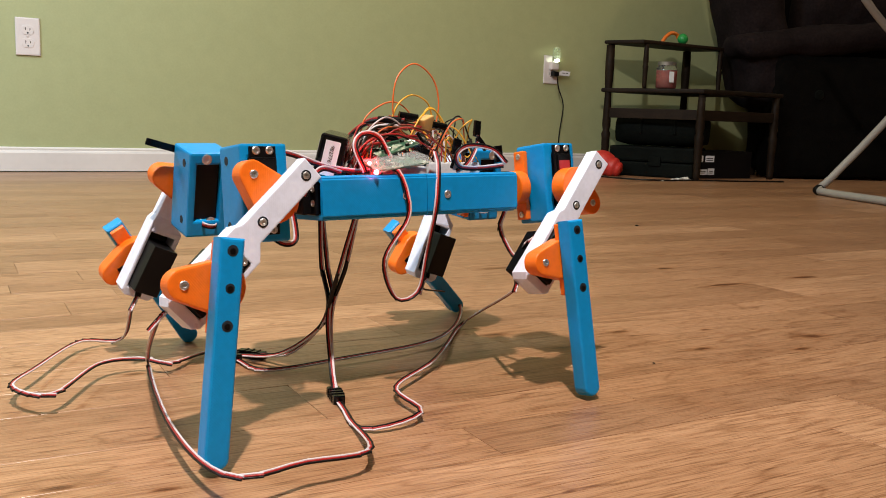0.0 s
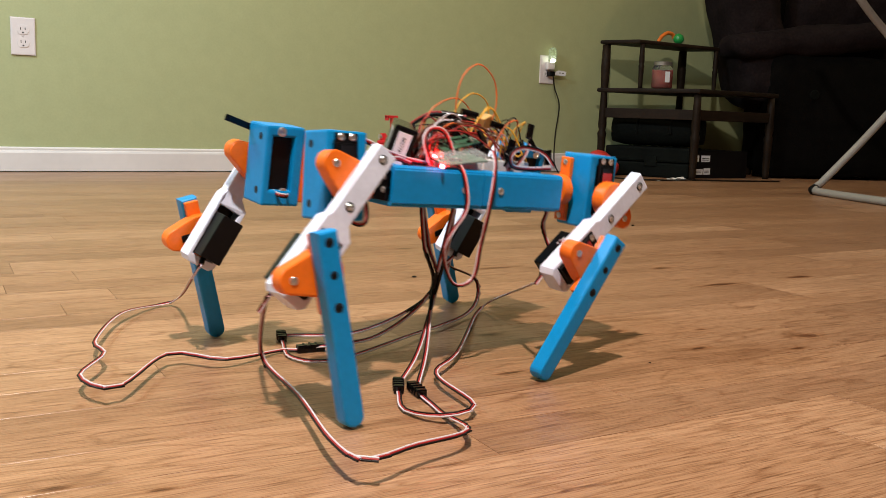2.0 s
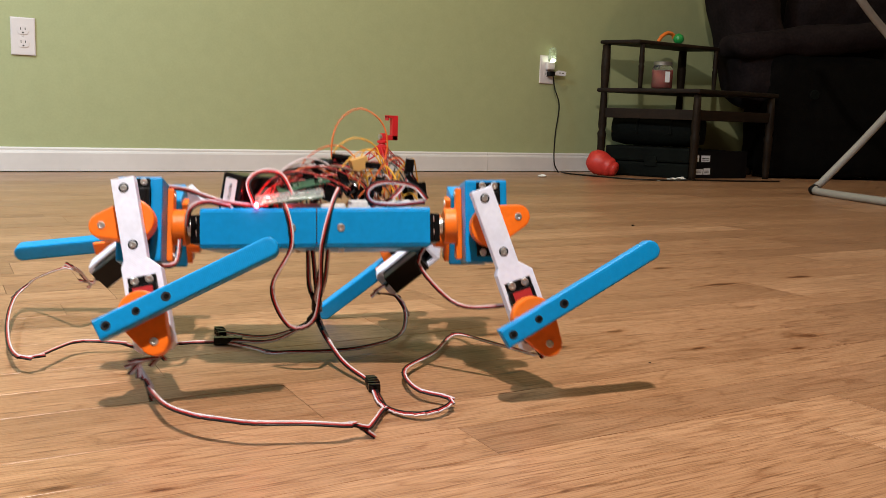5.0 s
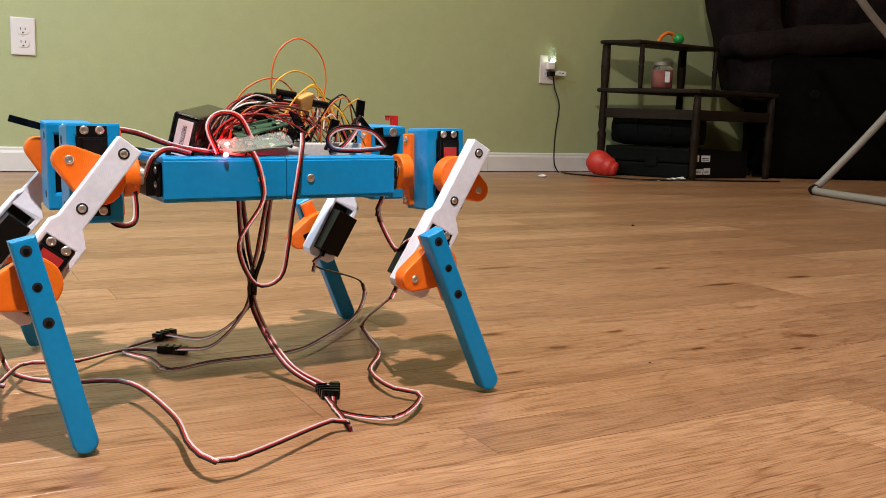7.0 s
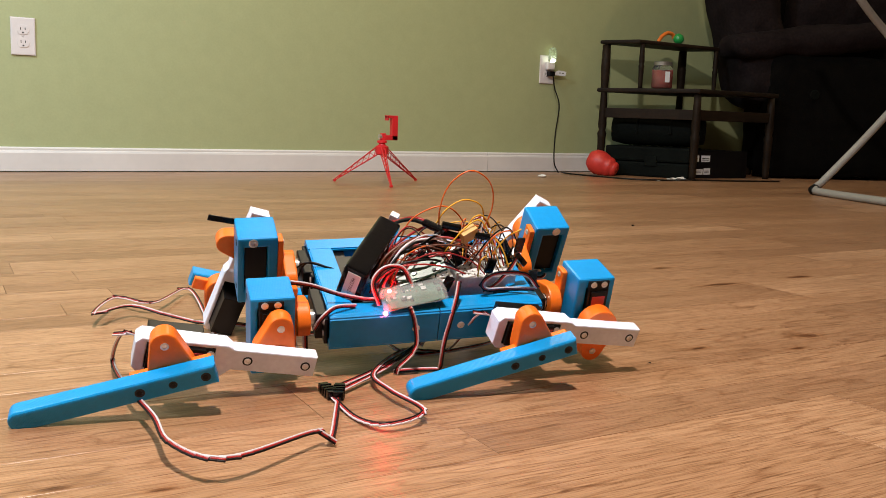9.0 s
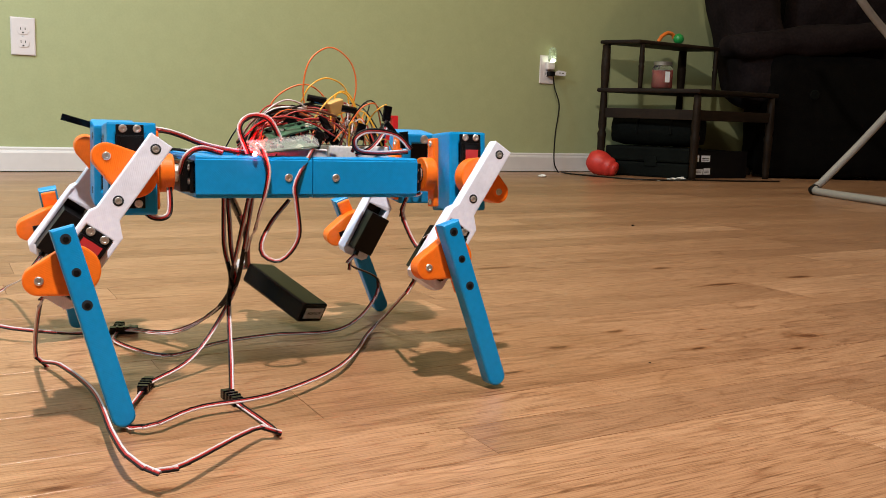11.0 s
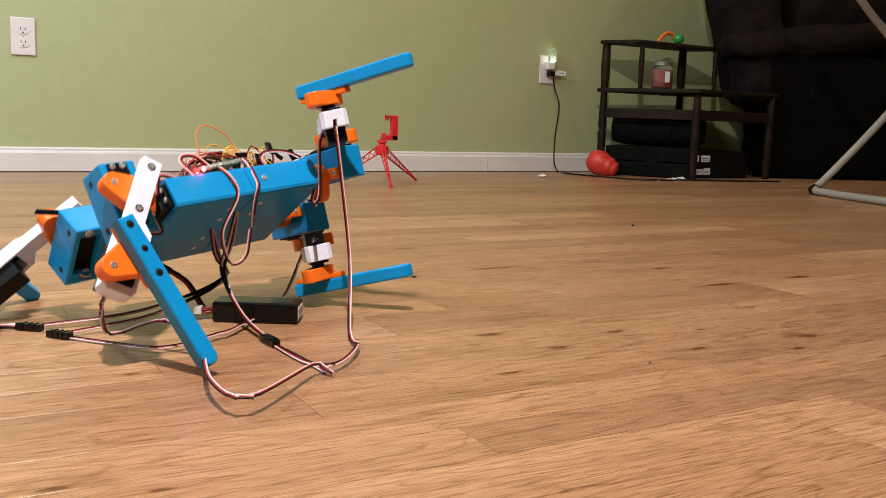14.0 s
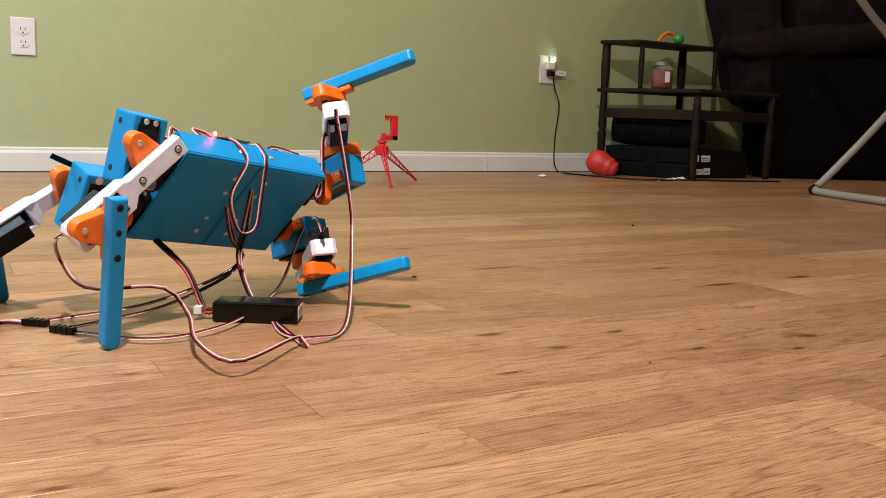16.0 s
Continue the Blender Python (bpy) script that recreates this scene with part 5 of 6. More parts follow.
ROUTES["far_left"][1] = [(0.168, 0.818, 0.04), (0.127, 0.862, 0.05), (0.094, 0.855, 0.03), (0.075, 0.811), (0.067, 0.713), (0.084, 0.69), (0.124, 0.762), (0.163, 0.754), (0.208, 0.759), (0.228, 0.763)]
ROUTES["far_left"][1.5] = [(0.196, 0.876, 0.03), (0.136, 0.926, 0.03), (0.112, 0.929), (0.064, 0.816), (0.057, 0.732), (0.078, 0.686), (0.123, 0.755), (0.164, 0.756), (0.212, 0.755), (0.231, 0.754)]
ROUTES["far_left"][2] = [(0.225, 1.01), (0.164, 0.971), (0.12, 0.861), (0.12, 0.811), (0.092, 0.749), (0.114, 0.707), (0.171, 0.79), (0.211, 0.754), (0.265, 0.764), (0.28, 0.759)]
ROUTES["far_left"][2.45] = [(0.13, 0.945), (0.089, 0.881), (0.096, 0.768), (0.082, 0.727), (0.12, 0.711), (0.16, 0.767), (0.192, 0.79), (0.205, 0.752), (0.243, 0.773), (0.27, 0.769)]
ROUTES["far_left"][3.05] = ROUTES["far_left"][2.45]
ROUTES["far_left"][3.5] = [(0.132, 1.019), (0.112, 1.09), (0.079, 1.053), (0.079, 0.917), (0.055, 0.881), (0.077, 0.805), (0.122, 0.865), (0.161, 0.861), (0.188, 0.795), (0.237, 0.797)]
ROUTES["far_left"][3.95] = [(0.156, 0.913, 0.05), (0.112, 0.992, 0.05), (0.083, 1.024, 0.03), (0.068, 0.972), (0.068, 0.854), (0.126, 0.889), (0.16, 0.864), (0.173, 0.831), (0.244, 0.819)]
ROUTES["far_left"][4.3] = ROUTES["far_left"][3.95]
ROUTES["far_left"][6.2] = [(0.029, 1.013), (0.015, 0.875), (0.027, 0.745), (0.055, 0.801), (0.093, 0.794), (0.138, 0.816), (0.167, 0.804)]
ROUTES["far_left"][7.1] = ROUTES["far_left"][6.2]
ROUTES["far_left"][7.5] = [(0.083, 0.889), (0.056, 0.829), (0.02, 0.738), (0.046, 0.742), (0.078, 0.793), (0.108, 0.764), (0.141, 0.804), (0.164, 0.826)]
ROUTES["far_left"][8] = [(0.19, 1.019), (0.141, 1.08), (0.09, 0.985), (0.11, 0.93), (0.131, 0.921), (0.162, 0.923), (0.187, 0.91)]
ROUTES["far_left"][8.5] = [(0.133, 1.082, 0.04), (0.109, 1.183), (0.076, 1.086), (0.092, 1.012), (0.133, 0.931), (0.163, 0.933), (0.192, 0.873)]
ROUTES["far_left"][9] = [(0.258, 1.074), (0.202, 1.009), (0.17, 1.053), (0.135, 0.974), (0.176, 1.002), (0.201, 0.949), (0.224, 0.899), (0.236, 0.889)]
ROUTES["far_left"][11.2] = [(0.066, 0.946, 0.05), (0.057, 1.145), (0.02, 1.009), (0.046, 0.944), (0.081, 0.909), (0.107, 0.892), (0.139, 0.889)]
ROUTES["far_left"][12.8] = ROUTES["far_left"][11.2]
ROUTES["far_left"][13] = [(0.096, 0.9, 0.09), (0.073, 1.121), (0.046, 0.949), (0.074, 0.931), (0.103, 0.893), (0.138, 0.887)]
ROUTES["far_left"][13.5] = [(0.019, 1.017), (0.032, 0.972), (0.046, 0.949), (0.066, 0.936)]
ROUTES["far_left"][14] = [(0.019, 1.017), (0.032, 0.965), (0.046, 0.949), (0.069, 0.933)]
ROUTES["far_left"][14.4] = [(0.02, 1.045), (0.033, 0.99), (0.047, 0.969), (0.075, 0.951)]
ROUTES["far_left"][16] = ROUTES["far_left"][14.4]
ROUTES["far_right"][0] = [(0.497, 0.866, 0.02), (0.493, 0.839), (0.413, 0.75), (0.3, 0.719), (0.23, 0.71), (0.217, 0.753)]
ROUTES["far_right"][0.5] = [(0.524, 0.827), (0.399, 0.756), (0.278, 0.709), (0.24, 0.715), (0.223, 0.741)]
ROUTES["far_right"][1] = [(0.496, 0.781), (0.399, 0.756), (0.278, 0.709), (0.233, 0.709), (0.228, 0.801)]
ROUTES["far_right"][1.5] = [(0.57, 0.992), (0.518, 0.877), (0.445, 0.801), (0.386, 0.768), (0.304, 0.726), (0.244, 0.703), (0.206, 0.737), (0.233, 0.799)]
ROUTES["far_right"][2] = [(0.526, 0.852, 0.035), (0.51, 0.842), (0.392, 0.766), (0.301, 0.717), (0.267, 0.739), (0.28, 0.803)]
ROUTES["far_right"][2.45] = [(0.505, 0.858, 0.045), (0.479, 0.823, 0.012), (0.403, 0.768), (0.309, 0.732), (0.272, 0.712), (0.247, 0.767), (0.275, 0.809)]
ROUTES["far_right"][3.05] = ROUTES["far_right"][2.45]
ROUTES["far_right"][3.5] = [(0.42, 0.797), (0.381, 0.763), (0.318, 0.754), (0.264, 0.754), (0.212, 0.755), (0.254, 0.825)]
ROUTES["far_right"][3.95] = [(0.44, 0.827), (0.403, 0.747), (0.335, 0.743), (0.288, 0.781), (0.257, 0.835)]
ROUTES["far_right"][4.3] = ROUTES["far_right"][3.95]
ROUTES["far_right"][6.2] = [(0.4, 0.888, 0.035), (0.378, 0.85, 0.01), (0.306, 0.781), (0.264, 0.754), (0.201, 0.75), (0.161, 0.739), (0.153, 0.78), (0.138, 0.816), (0.174, 0.849)]
ROUTES["far_right"][7.1] = ROUTES["far_right"][6.2]
ROUTES["far_right"][7.5] = [(0.413, 0.915), (0.356, 0.822), (0.267, 0.764), (0.204, 0.759), (0.164, 0.756), (0.145, 0.813), (0.166, 0.859)]
ROUTES["far_right"][8] = [(0.477, 0.854), (0.408, 0.779), (0.328, 0.777), (0.274, 0.787), (0.226, 0.802), (0.187, 0.853)]
ROUTES["far_right"][8.5] = [(0.518, 0.964), (0.408, 0.839), (0.313, 0.792), (0.243, 0.769), (0.193, 0.757), (0.174, 0.816), (0.198, 0.909)]
ROUTES["far_right"][9] = [(0.481, 0.735), (0.411, 0.705), (0.368, 0.712), (0.36, 0.783), (0.291, 0.834), (0.249, 0.884)]
ROUTES["far_right"][11.2] = [(0.408, 0.871, 0.04), (0.396, 0.863, 0.015), (0.343, 0.822), (0.276, 0.825), (0.22, 0.813), (0.165, 0.784), (0.134, 0.847), (0.143, 0.892)]
ROUTES["far_right"][12.8] = ROUTES["far_right"][11.2]
ROUTES["far_right"][13] = ROUTES["far_right"][11.2]
ROUTES["far_right"][13.5] = [(0.4, 1.022, 0.058), (0.346, 0.976), (0.267, 0.864), (0.212, 0.83), (0.167, 0.794), (0.129, 0.851), (0.093, 0.874)]
ROUTES["far_right"][14] = [(0.385, 1.03, 0.047), (0.34, 0.978), (0.257, 0.868), (0.228, 0.844), (0.171, 0.813), (0.125, 0.853), (0.099, 0.883)]
ROUTES["far_right"][14.4] = [(0.401, 1.033, 0.09), (0.383, 1.029, 0.075), (0.366, 1.059), (0.277, 0.912), (0.212, 0.855), (0.162, 0.849), (0.124, 0.883), (0.105, 0.902)]
ROUTES["far_right"][16] = ROUTES["far_right"][14.4]

DRAG = {}
for corner in CORNERS:
    DRAG[corner] = lead("servo_lead", "thin black, red and white servo lead trailing on the oak floor", 64)
FEED = {c: lead("servo_lead", "thin three-strand servo lead hanging from the robot's body", 30, sleeve=(9, 14) if c in ("near_left", "far_right") else (7, 12)) for c in ("near_left", "near_right", "far_left", "far_right")}
SIDE_LOOP = lead("servo_lead", "three-strand servo lead looped over the blue body side", 34)
SIDE_LOOP_B = lead("servo_lead", "three-strand servo lead looped over the blue body side", 34)
HIP_LEAD = lead("servo_lead", "dark servo lead slung between the body and a white leg", 16)
POWER = lead("power_lead", "red and black battery lead", 34, (WIRE_BLACK, WIRE_RED), 0.0016, 0.0030, sleeve=(27, 33))
PLUGS = {c: connector("black plastic connector joining two servo leads on the floor") for c in DRAG}
floor_planks()


# ---- what moves ----
def ease(rows, t):
    """Values at t: shape-keeping cubic through the rows."""
    if t <= rows[0][0]:
        return rows[0][1:]
    if t >= rows[-1][0]:
        return rows[-1][1:]
    i = max(k for k in range(len(rows) - 1) if rows[k][0] <= t)

    def slope(k, j):
        if k == 0 or k == len(rows) - 1:
            return 0.0
        h0, h1 = rows[k][0] - rows[k - 1][0], rows[k + 1][0] - rows[k][0]
        d0, d1 = (rows[k][j] - rows[k - 1][j]) / h0, (rows[k + 1][j] - rows[k][j]) / h1
        return 0.0 if d0 * d1 <= 0 else 3 * (h0 + h1) / ((2 * h1 + h0) / d0 + (h1 + 2 * h0) / d1)

    h = rows[i + 1][0] - rows[i][0]
    u = (t - rows[i][0]) / h
    out = []
    for j in range(1, len(rows[0])):
        a, b = rows[i][j], rows[i + 1][j]
        out.append((2 * u ** 3 - 3 * u ** 2 + 1) * a + (u ** 3 - 2 * u ** 2 + u) * h * slope(i, j) + (3 * u ** 2 - 2 * u ** 3) * b + (u ** 3 - u ** 2) * h * slope(i + 1, j))
    return out


# body: seconds, place, roll, pitch, yaw
BODY = []
BODY += [
    (0, 0.3260, 0.6923, 0.1526, -4.3, -0.5, 6.8),
    (0.5, 0.3463, 0.7001, 0.0963, -6.6, 1.6, 28.1),
    (1, 0.4196, 0.7107, 0.1038, 0.2, 15.9, 25.5),
    (1.5, 0.4160, 0.6875, 0.1302, 11.3, 12.3, 17.7),
    (2, 0.3995, 0.7220, 0.1597, 1.7, 3.3, 7.4),
    (2.45, 0.3136, 0.7347, 0.1708, -0.5, -1.1, -5.4),
    (2.55, 0.3136, 0.7347, 0.1708, -0.5, -1.1, -5.4),
    (2.8, 0.3183, 0.7320, 0.1708, -0.5, -1.1, -5.4),
    (3.05, 0.3183, 0.7320, 0.1708, -0.5, -1.1, -5.4),
    (3.3, 0.3428, 0.7443, 0.0734, -18.9, -0.6, -26.1),
    (3.5, 0.3428, 0.7443, 0.0694, -18.9, -0.6, -26.1),
    (3.95, 0.3199, 0.7526, 0.0566, -14.9, -1.9, -33.3),
]
BODY += [
    (4.3, 0.3199, 0.7526, 0.0566, -14.9, -1.9, -33.3),
    (6.2, 0.2317, 0.7282, 0.1677, 0.0, -0.7, 1.5),
    (7.1, 0.2317, 0.7282, 0.1677, 0.0, -0.7, 1.5),
    (7.5, 0.2684, 0.7416, 0.1403, -0.8, 2.6, 18.7),
    (8, 0.3803, 0.7578, 0.0566, -20.7, 2.6, -30.1),
    (8.5, 0.3716, 0.7673, 0.1129, -12.0, 8.5, -25.6),
    (9, 0.3750, 0.7081, 0.0678, 20.8, -2.1, -11.5),
    (9.2, 0.3750, 0.7081, 0.0838, 16.8, 6.9, -11.5),
    (11.2, 0.2652, 0.7556, 0.1632, -1.4, -0.0, -2.9),
    (12.8, 0.2652, 0.7556, 0.1632, -1.4, -0.0, -2.9),
    (13, 0.2734, 0.7867, 0.1482, 17.1, -3.6, -6.1),
    (13.5, 0.2401, 0.9208, 0.0877, -16.1, -17.2, 19.6),
]
BODY += [
    (14, 0.2616, 0.9556, 0.1048, -35.8, -5.1, 21.3),
    (14.4, 0.2768, 0.9883, 0.1227, -47.0, 9.3, 20.5),
    (16, 0.2768, 0.9883, 0.1227, -47.0, 9.3, 20.5),
]
# legs: seconds, swing of the hip box, upper leg, lower leg, in degrees
LEGS = {}
LEGS["near_left"] = [
    (0, -3, -48, -8), (0.5, 1, -66, -41), (1, 5, -29, -33), (1.5, -9, -47, -9), (2, -5, -37, 12), 
    (2.45, -2, -37, 14), (2.55, -2, -37, 14), (2.8, -2, -37, 14), (3.05, -2, -37, 14), (3.3, -2, 5, 94), 
    (3.5, -2, 5, 106), (3.95, -10, 32, 162), (4.3, -10, 32, 162), (6.2, -4, -38, 13), (7.1, -4, -38, 13), 
    (7.5, -7, -51, -6), (8, -3, 15, 122), (8.5, -5, -33, 13), (9, -3, -102, -79), (9.2, -3, -82, -50), 
    (11.2, -4, -35, 16), (12.8, -4, -35, 16), (13, -39, -38, 15), (13.5, -32, -38, 12), (14, 8, -36, 12), 
    (14.4, 56, -40, 10), (16, 56, -40, 10),]
LEGS["near_right"] = [
    (0, -5, -41, 3), (0.5, -2, -65, -46), (1, 7, -46, -78), (1.5, 3, -39, -70), (2, 1, -46, -32), 
    (2.45, 2, -36, 17), (2.55, 2, -36, 17), (2.8, 2, -36, 17), (3.05, 2, -36, 17), (3.3, 2, 11, 94), 
    (3.5, 2, 11, 106), (3.95, 1, 41, 163), (4.3, 1, 41, 163), (6.2, -2, -31, 23), (7.1, -2, -31, 23), 
    (7.5, -1, -64, -19), (8, -1, -95, 5), (8.5, -14, -48, 24), (9, -2, -99, -76), (9.2, -2, -99, -76), 
    (11.2, -4, -32, 21), (12.8, -4, -32, 21), (13, -58, -35, 18), (13.5, -71, -38, 19), (14, -69, -39, 15), 
    (14.4, -68, -42, 18), (16, -68, -42, 18),]
LEGS["far_left"] = [
    (0, 15, -23, 33), (0.5, 17, 2, 76), (1, 10, -38, 15), (1.5, -3, -25, 15), (2, 3, -28, 17), 
    (2.45, 5, -25, 23), (2.55, 5, -25, 23), (2.8, 5, -25, 23), (3.05, 5, -25, 23), (3.3, 16, -77, -81), 
    (3.5, 16, -77, -81), (3.95, 41, -55, -129), (4.3, 41, -55, -129), (6.2, 2, -41, 17), (7.1, 2, -41, 17), 
    (7.5, 8, -13, 46), (8, 11, -89, -82), (8.5, 10, -64, -22), (9, 4, -19, 72), (9.2, 4, -19, 72), 
    (11.2, 9, -35, 9), (12.8, 9, -35, 9), (13, 27, -23, 10), (13.5, 53, -67, 42), (14, 67, -47, 42), 
    (14.4, 67, -46, 23), (16, 67, -46, 23),]
LEGS["far_right"] = [
    (0, 9, -19, 44), (0.5, 22, 11, 74), (1, 5, -49, 86), (1.5, 18, -5, 46), (2, 11, -22, 25), 
    (2.45, 4, -30, 23), (2.55, 4, -30, 23), (2.8, 4, -30, 23), (3.05, 4, -30, 23), (3.3, 28, -66, -74), 
    (3.5, 28, -66, -74), (3.95, 28, -60, -85), (4.3, 28, -60, -85), (6.2, 2, -29, 23), (7.1, 2, -29, 23), 
    (7.5, 6, -31, 55), (8, 10, -118, 63), (8.5, 12, -75, -43), (9, 9, -30, -76), (9.2, 9, -30, -76), 
    (11.2, 7, -26, 27), (12.8, 7, -26, 27), (13, -17, -35, 22), (13.5, -63, -25, 40), (14, -68, -36, 24), 
    (14.4, -66, -32, 18), (16, -66, -32, 18),]


def lowest(m, t):
    """How high the lowest foot or knee is over the floor with the body at m."""
    out = []
    for corner, (e, s) in CORNERS.items():
        _, upper, lower = leg_poses(corner, t)
        out += [(m @ lower @ Vector((x, s * 0.030, -LT))).z for x in (-0.004, 0.004)]
        out += [(m @ lower @ Vector((x, s * y, LTOP))).z for x in (-0.007, 0.007) for y in (0.024, 0.036)]
        out += [(m @ upper @ Vector((x, s * (WL - 0.01), -0.104))).z for x in (-0.008, 0.014)]
        out.append((m @ lower @ Vector((-DK - 0.009, s * 0.015, 0))).z)
    return min(out)


RESTED = {}


def body_at(t):
    """The body's pose; while it gets up unseen it stands on its lowest foot, and nothing sinks into the floor."""
    if t not in RESTED:
        m = pose(*ease(BODY, t))
        low = lowest(m, t)
        unseen = min(1.0, max(0.0, min(t - 4.3, 6.2 - t) * 5, min(t - 9.25, 11.2 - t) * 5))
        m.translation.z -= min(low, 0.0) + max(low, 0.0) * unseen
        RESTED[t] = m
    return RESTED[t].copy()


def leg_poses(corner, t):
    """Poses of the hip box, the upper and the lower leg in the robot's space."""
    e, s = CORNERS[corner]
    swing, hip, knee = ease(LEGS[corner], t)
    base = pose(0, s * WB, 0, swing, 0, 0)
    upper = base @ pose(e * LX, 0, ZO) @ pose(0, 0, 0, 0, -hip, 0)
    at = upper @ Vector((DXK, s * WL, -LU))
    lower = Matrix.Translation(at) @ (base @ pose(0, 0, 0, 0, -knee, 0)).to_3x3().to_4x4()
    return base, upper, lower


TICKS = [k / 10 for k in range(161)]
STILLS = ((2.5, 3.0), (4.0, 4.3), (6.3, 7.0), (11.3, 12.7), (14.5, 16.0))
GROUND = 0.0026
FACING = Vector((-0.30, -0.52, 0.80))     # the ribbons lie half on edge


def battery_at(t):
    """In the tray until it slips off in the tumble, then on the floor under the body."""
    ride = body_at(t) @ IN_TRAY
    if t <= 9.3:
        return ride
    rest = [(11.2, 0.305, 0.894, 0.0215, 14, 30), (12.8, 0.305, 0.894, 0.0215, 14, 30), (13, 0.301, 0.896, 0.0300, 25, 34), (13.4, 0.287, 0.899, 0.0110, 0, 61), (16, 0.287, 0.899, 0.0110, 0, 61)]
    spots = [(9.3, body_at(9.3) @ IN_TRAY)] + [(s, pose(x, y, z, 0, 0, turn) @ pose(0, 0, 0, tilt) @ pose(0, 0, 0, 0, -90)) for s, x, y, z, tilt, turn in rest]
    if t >= spots[-1][0]:
        return spots[-1][1]
    i = max(k for k in range(len(spots)) if spots[k][0] <= t)
    (t0, a), (t1, b) = spots[i], spots[i + 1]
    return a.lerp(b, (t - t0) / (t1 - t0))


def boot(corner, t, down=0.0):
    e, s = CORNERS[corner]
    p = body_at(t) @ leg_poses(corner, t)[1] @ Vector((0.001, s * (WL - 0.0235), -0.1010 - down))
    p.z = max(p.z, GROUND)
    return p


def between(corner, t):
    """The two routes round t and the way from one to the other."""
    times = sorted(ROUTES[corner])
    if t <= times[0]:
        return times[0], times[0], 0.0
    if t >= times[-1]:
        return times[-1], times[-1], 0.0
    i = max(k for k in range(len(times)) if times[k] <= t)
    a, b = times[i], times[i + 1]
    u = (t - a) / (b - a)
    return a, b, u * u * (3 - 2 * u)


LINES = {}
SPRING = {"near_left": 0.015, "near_right": 0.006, "far_left": 0.012, "far_right": 0.004}
EYE = Vector((0, 0, 0.2184))




def route_line(corner, t, n):
    if (corner, t) not in LINES:
        pts, way = [], ROUTES[corner][t]
        for i, p in enumerate(way):
            if len(p) == 3:
                pts.append(Vector(p))
                continue
            # the stiff lead bows up off the floor between its bends
            up = SPRING[corner] * max(0.0, math.sin(math.pi * min(1.0, (i + 1) / (len(way) - 0.5)))) if i < len(way) - 2 else 0.0
            q = Vector((*p, GROUND))
            pts.append(q + (EYE - q) * (up / EYE.z))
        LINES[corner, t] = spline([boot(corner, t), boot(corner, t, 0.012)] + pts, n)
    return LINES[corner, t]


def drag_line(corner, t, n):
    a, b, u = between(corner, t)
    line = [p.lerp(q, u) for p, q in zip(route_line(corner, a, n), route_line(corner, b, n))]
    gap = boot(corner, t) - line[0]
    for i in range(len(line)):
        k = max(0.0, 1 - i / (0.35 * n))
        line[i] = line[i] + gap * k * k * (3 - 2 * k)
        line[i].z = max(line[i].z, GROUND)
    return line


def plug_at(corner, t):
    line = drag_line(corner, t, len(DRAG[corner][1]))
    d = line[-1] - line[-3]
    return pose(line[-1].x + d.x * 0.5, line[-1].y + d.y * 0.5, 0, 0, 0, math.degrees(math.atan2(d.y, d.x)))


# how far along the body the hanging leads are gathered: seconds, metres
GATHER = [(0, -0.060), (0.5, -0.045), (1, -0.035), (1.5, -0.025), (2, -0.012), (2.45, -0.004), (3.05, -0.004), (3.5, 0.0), (4.3, 0.0), (6.2, -0.012), (7.1, -0.012),
          (7.5, -0.050), (8, -0.020), (8.5, -0.038), (9, 0.0), (11.2, -0.058), (12.8, -0.058), (13, -0.066), (13.5, -0.030), (14, -0.015), (14.4, 0.0), (16, 0.0)]


def feed_line(corner, t, n):
    """From the belly of the body down to the connector on the floor."""
    m = body_at(t)
    e, s = CORNERS[corner]
    aside = ease(GATHER, t)[0]
    start = m @ Vector((aside * 0.9 + (0.010 if s < 0 else -0.004) + 0.002 * e, (-0.030 if s < 0 else 0.002) + 0.002 * e, ZB))
    end = plug_at(corner, t).translation + Vector((0, 0, 0.004))
    knot = m @ Vector((aside + 0.002, -0.014, ZB))
    knot.z = max(0.012, 0.42 * start.z)
    low = knot.lerp(end, 0.45)
    low.z = 0.10 * start.z + GROUND
    line = spline([start, start.lerp(knot, 0.5) + Vector((0.002 * e, 0.002 * s, 0)), knot + Vector((0.0014 * e, 0.0014 * s, 0)), low, end], n)
    for p in line:
        p.z = max(p.z, GROUND)
    return line


LOOP_A = ((-0.030, -0.050, ZT + 0.004), (-0.026, WD * -1 + 0.002, ZT + 0.003), (-0.021, -WD - 0.003, 0.0), (-0.021, -WD - 0.004, -0.020), (-0.036, -0.062, -0.052), (-0.022, -0.058, -0.084), (-0.002, -0.060, -0.080), (0.004, -0.062, -0.050))
LOOP_B = [tuple(p) for p in spline(((0.004, -0.062, -0.050), (0.004, -WD - 0.004, -0.022), (0.008, -WD - 0.003, 0.0), (0.014, -WD + 0.004, ZT + 0.006), (0.018, -0.054, 0.030)), 8)]
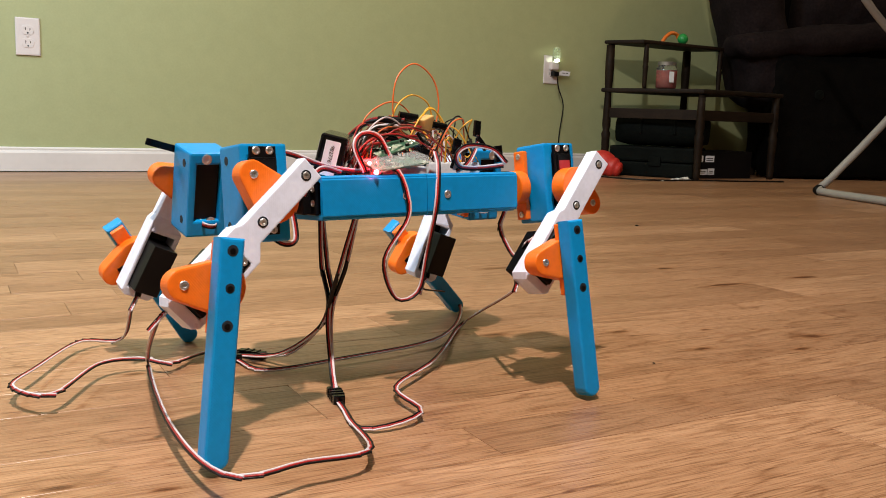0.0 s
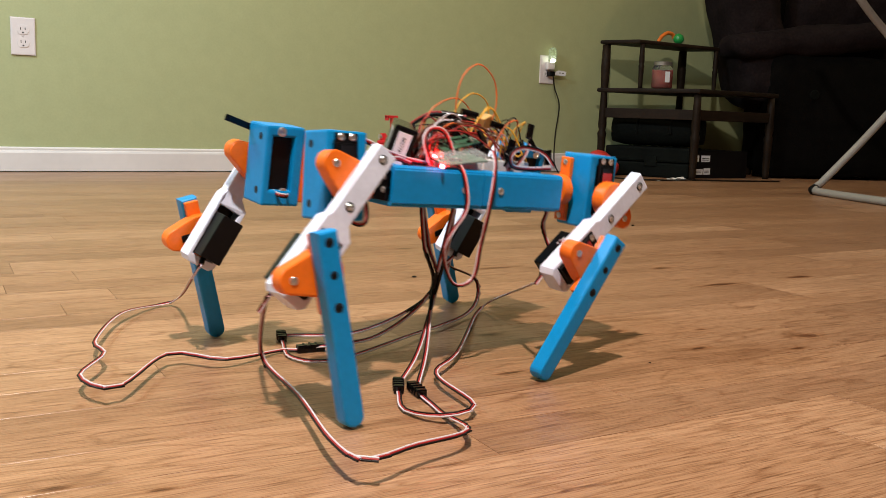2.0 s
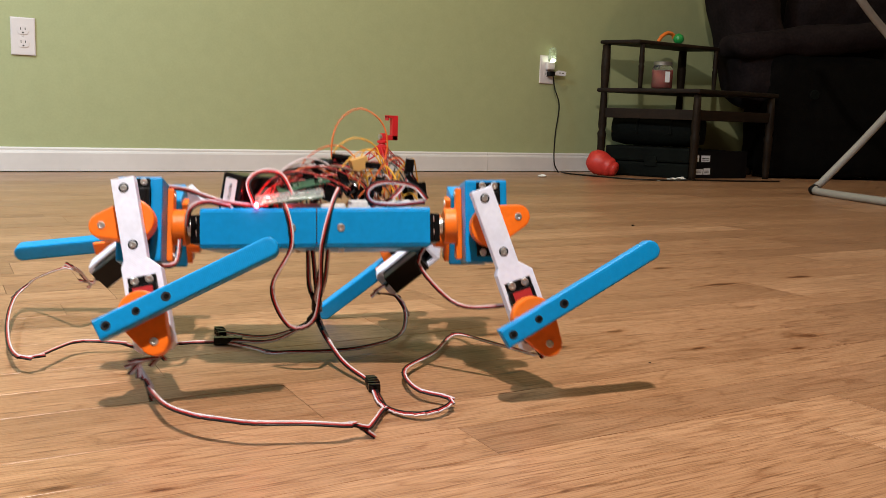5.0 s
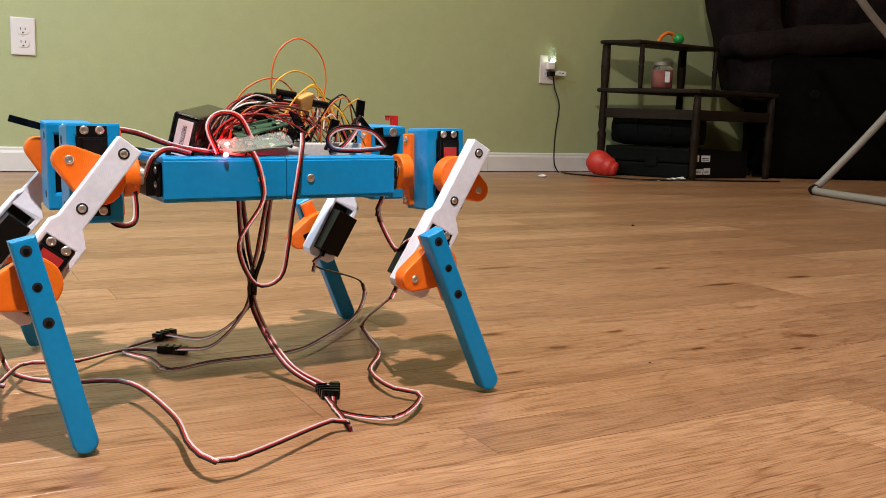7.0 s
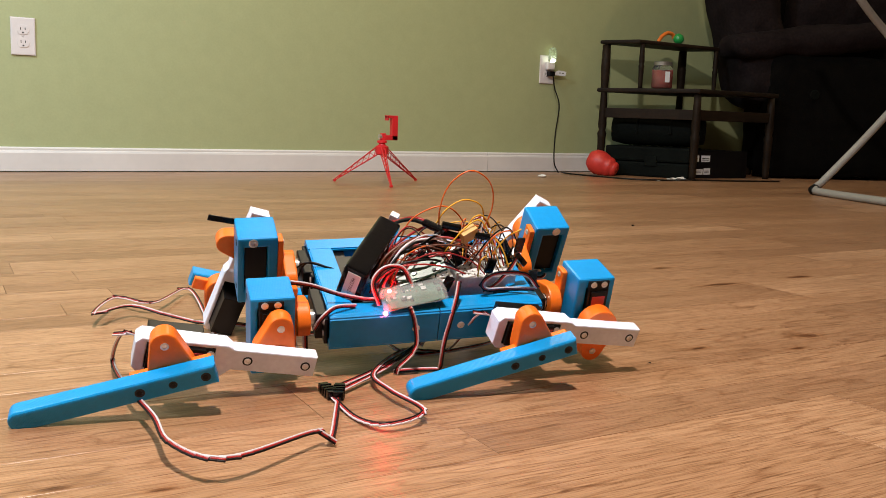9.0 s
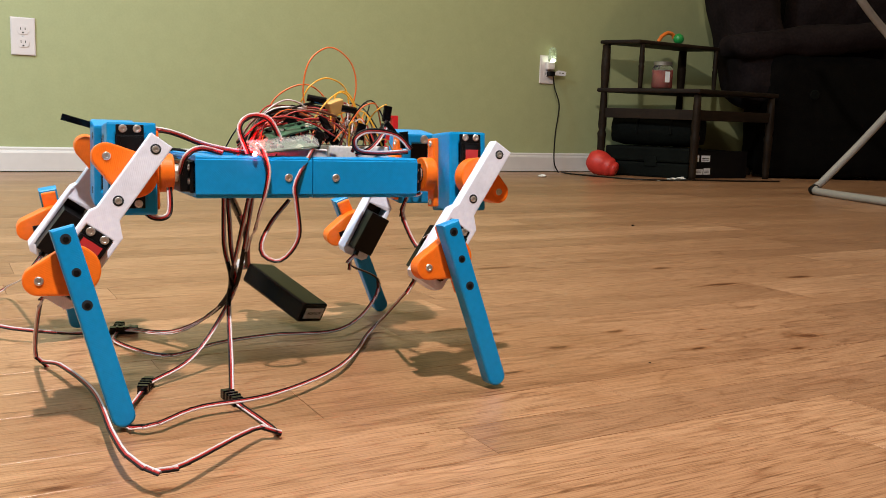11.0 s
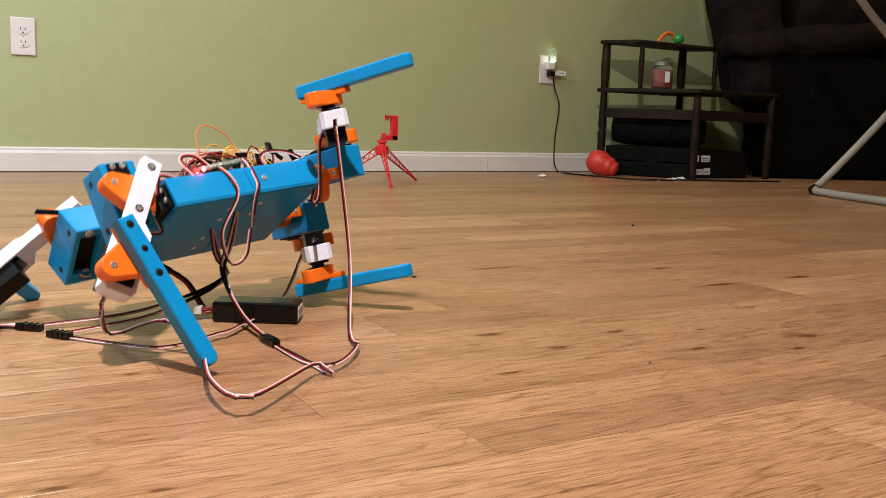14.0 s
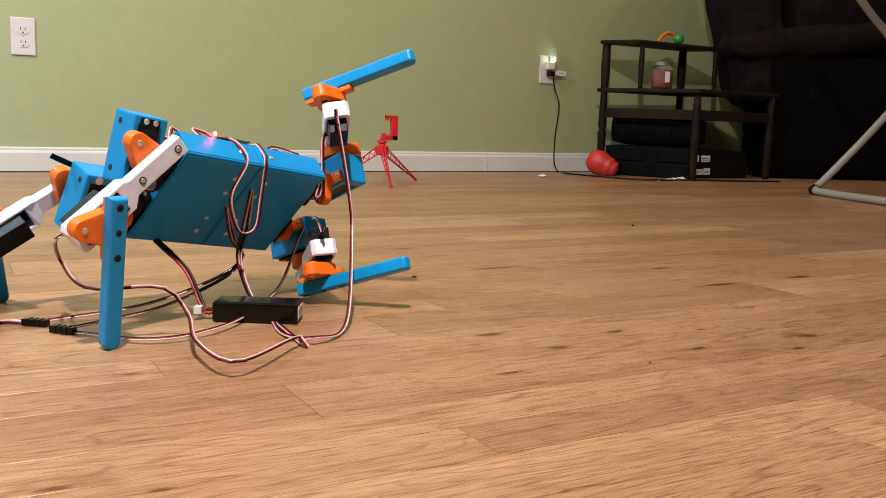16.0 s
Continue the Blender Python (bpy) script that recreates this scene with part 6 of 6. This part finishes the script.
# after the second tumble they hang otherwise
HUNG_A = ((-0.043, -0.058, 0.024), (-0.041, -0.066, 0.018), (-0.038, -0.07, 0.004), (-0.04, -0.069, -0.013), (-0.042, -0.06, -0.029), (-0.043, -0.05, -0.042), (-0.045, -0.04, -0.052), (-0.045, -0.03, -0.063))
HUNG_B = ((-0.014, -0.045, -0.021), (-0.032, -0.055, -0.039), (-0.042, -0.06, -0.057), (-0.039, -0.064, -0.068), (-0.026, -0.068, -0.07), (-0.013, -0.07, -0.052), (-0.015, -0.07, -0.024), (-0.016, -0.07, -0.007), (0.001, -0.062, 0.02))
HUNG = [(9.3, 0.0), (11.2, 1.0), (13.0, 1.0), (14.2, 0.0), (16.0, 0.0)]


def loop_line(t, n, local, hung):
    m, u = body_at(t), ease(HUNG, t)[0]
    pts = []
    for first, then in zip(local, hung):
        p = Vector(first).lerp(Vector(then), u)
        q = m @ Vector(p)
        drop = max(0.0, -0.012 - p[2])
        q += (m.to_3x3() @ Vector((0, 0, drop))) - Vector((0, 0, drop))   # what hangs free hangs plumb
        q.z = max(q.z, GROUND)
        pts.append(q)
    line = spline(pts, n)
    for p in line:
        p.z = max(p.z, GROUND)
    return line


def hip_line(t, n):
    m = body_at(t)
    a = m @ Vector((LB - 0.004, -0.055, ZB))
    b = m @ leg_poses("near_right", t)[1] @ Vector((-0.006, -(WL - 0.022), -0.062))
    mid = a.lerp(b, 0.4) - Vector((0, 0, 0.030))
    line = spline([a, a - Vector((0.004, 0, 0.016)), mid, b - Vector((0.008, 0, 0.004)), b], n)
    for p in line:
        p.z = max(p.z, GROUND)
    return line


# where the battery lead leaves the body once the pack has slipped off: seconds, along and across
POWER_EXIT = [(9.3, -0.03, 0.0), (11.2, -0.054, -0.004), (13.0, -0.054, -0.004), (13.6, -0.056, 0.05), (14.2, -0.058, 0.064), (16.0, -0.058, 0.064)]


def power_line(t, n):
    m, k = body_at(t), battery_at(t)
    a = k @ Vector((0, 0.043, 0.0))
    b = m @ (Vector((0.012, -0.008, 0.059)) if t <= 9.3 else Vector((*ease(POWER_EXIT, t), ZB)))
    lift = Vector((0, 0, 0.012 if t <= 9.3 else 0.004))
    line = spline([a, k @ Vector((0, 0.055, 0.004)), a.lerp(b, 0.5) + lift, b], n)
    for p in line:
        p.z = max(p.z, GROUND)
    return line


def lay(pieces, ticks, line_at):
    """Keys each stiff piece along the line that the lead takes."""
    rows, longest = [[] for _ in pieces], 0.0
    last = [None] * len(pieces)
    for t in ticks:
        line = line_at(t)
        longest = max(longest, sum((q - p).length for p, q in zip(line, line[1:])) / len(pieces))
        for i, (p, q) in enumerate(zip(line, line[1:])):
            x = (q - p).normalized() if (q - p).length > 1e-6 else Vector((1, 0, 0))
            y = FACING.cross(x)
            if y.length < 0.2:
                y = Vector((0.87, -0.49, 0.1)).cross(x)
            y.normalize()
            z = x.cross(y)
            m = Matrix((x, y, z)).transposed()
            quat = m.to_quaternion()
            if last[i] is not None and quat.rotation_difference(last[i]).angle > 1.5:
                quat = last[i].slerp(quat, 1.4 / max(quat.rotation_difference(last[i]).angle, 1.5))
            last[i] = quat
            rows[i].append((t, Matrix.LocRotScale(p, quat, None)))
    for me in {piece.data for piece in pieces}:
        me.transform(Matrix.Diagonal((longest / PIECE, 1, 1, 1)))
    for piece, r in zip(pieces, rows):
        walk(piece, r)


def motions():
    walk(ROBOT, [(t, body_at(t)) for t in TICKS])
    for corner, pieces in JOINTS.items():
        rows = [(t, leg_poses(corner, t)) for t in TICKS]
        for i, piece in enumerate(pieces):
            walk(piece, [(t, p[i]) for t, p in rows])
    walk(BATTERY, [(t, battery_at(t)) for t in TICKS])
    ticks = [t for t in TICKS if not any(a < t < b for a, b in STILLS)]
    for corner, (top, pieces) in DRAG.items():
        lay(pieces, ticks, lambda t: drag_line(corner, t, len(pieces)))
        walk(PLUGS[corner], [(t, plug_at(corner, t)) for t in ticks])
        lay(FEED[corner][1], ticks, lambda t: feed_line(corner, t, len(FEED[corner][1])))
    lay(SIDE_LOOP[1], ticks, lambda t: loop_line(t, len(SIDE_LOOP[1]), LOOP_A, HUNG_A))
    lay(SIDE_LOOP_B[1], ticks, lambda t: loop_line(t, len(SIDE_LOOP_B[1]), LOOP_B, HUNG_B))
    lay(HIP_LEAD[1], ticks, lambda t: hip_line(t, len(HIP_LEAD[1])))
    lay(POWER[1], ticks, lambda t: power_line(t, len(POWER[1])))


motions()
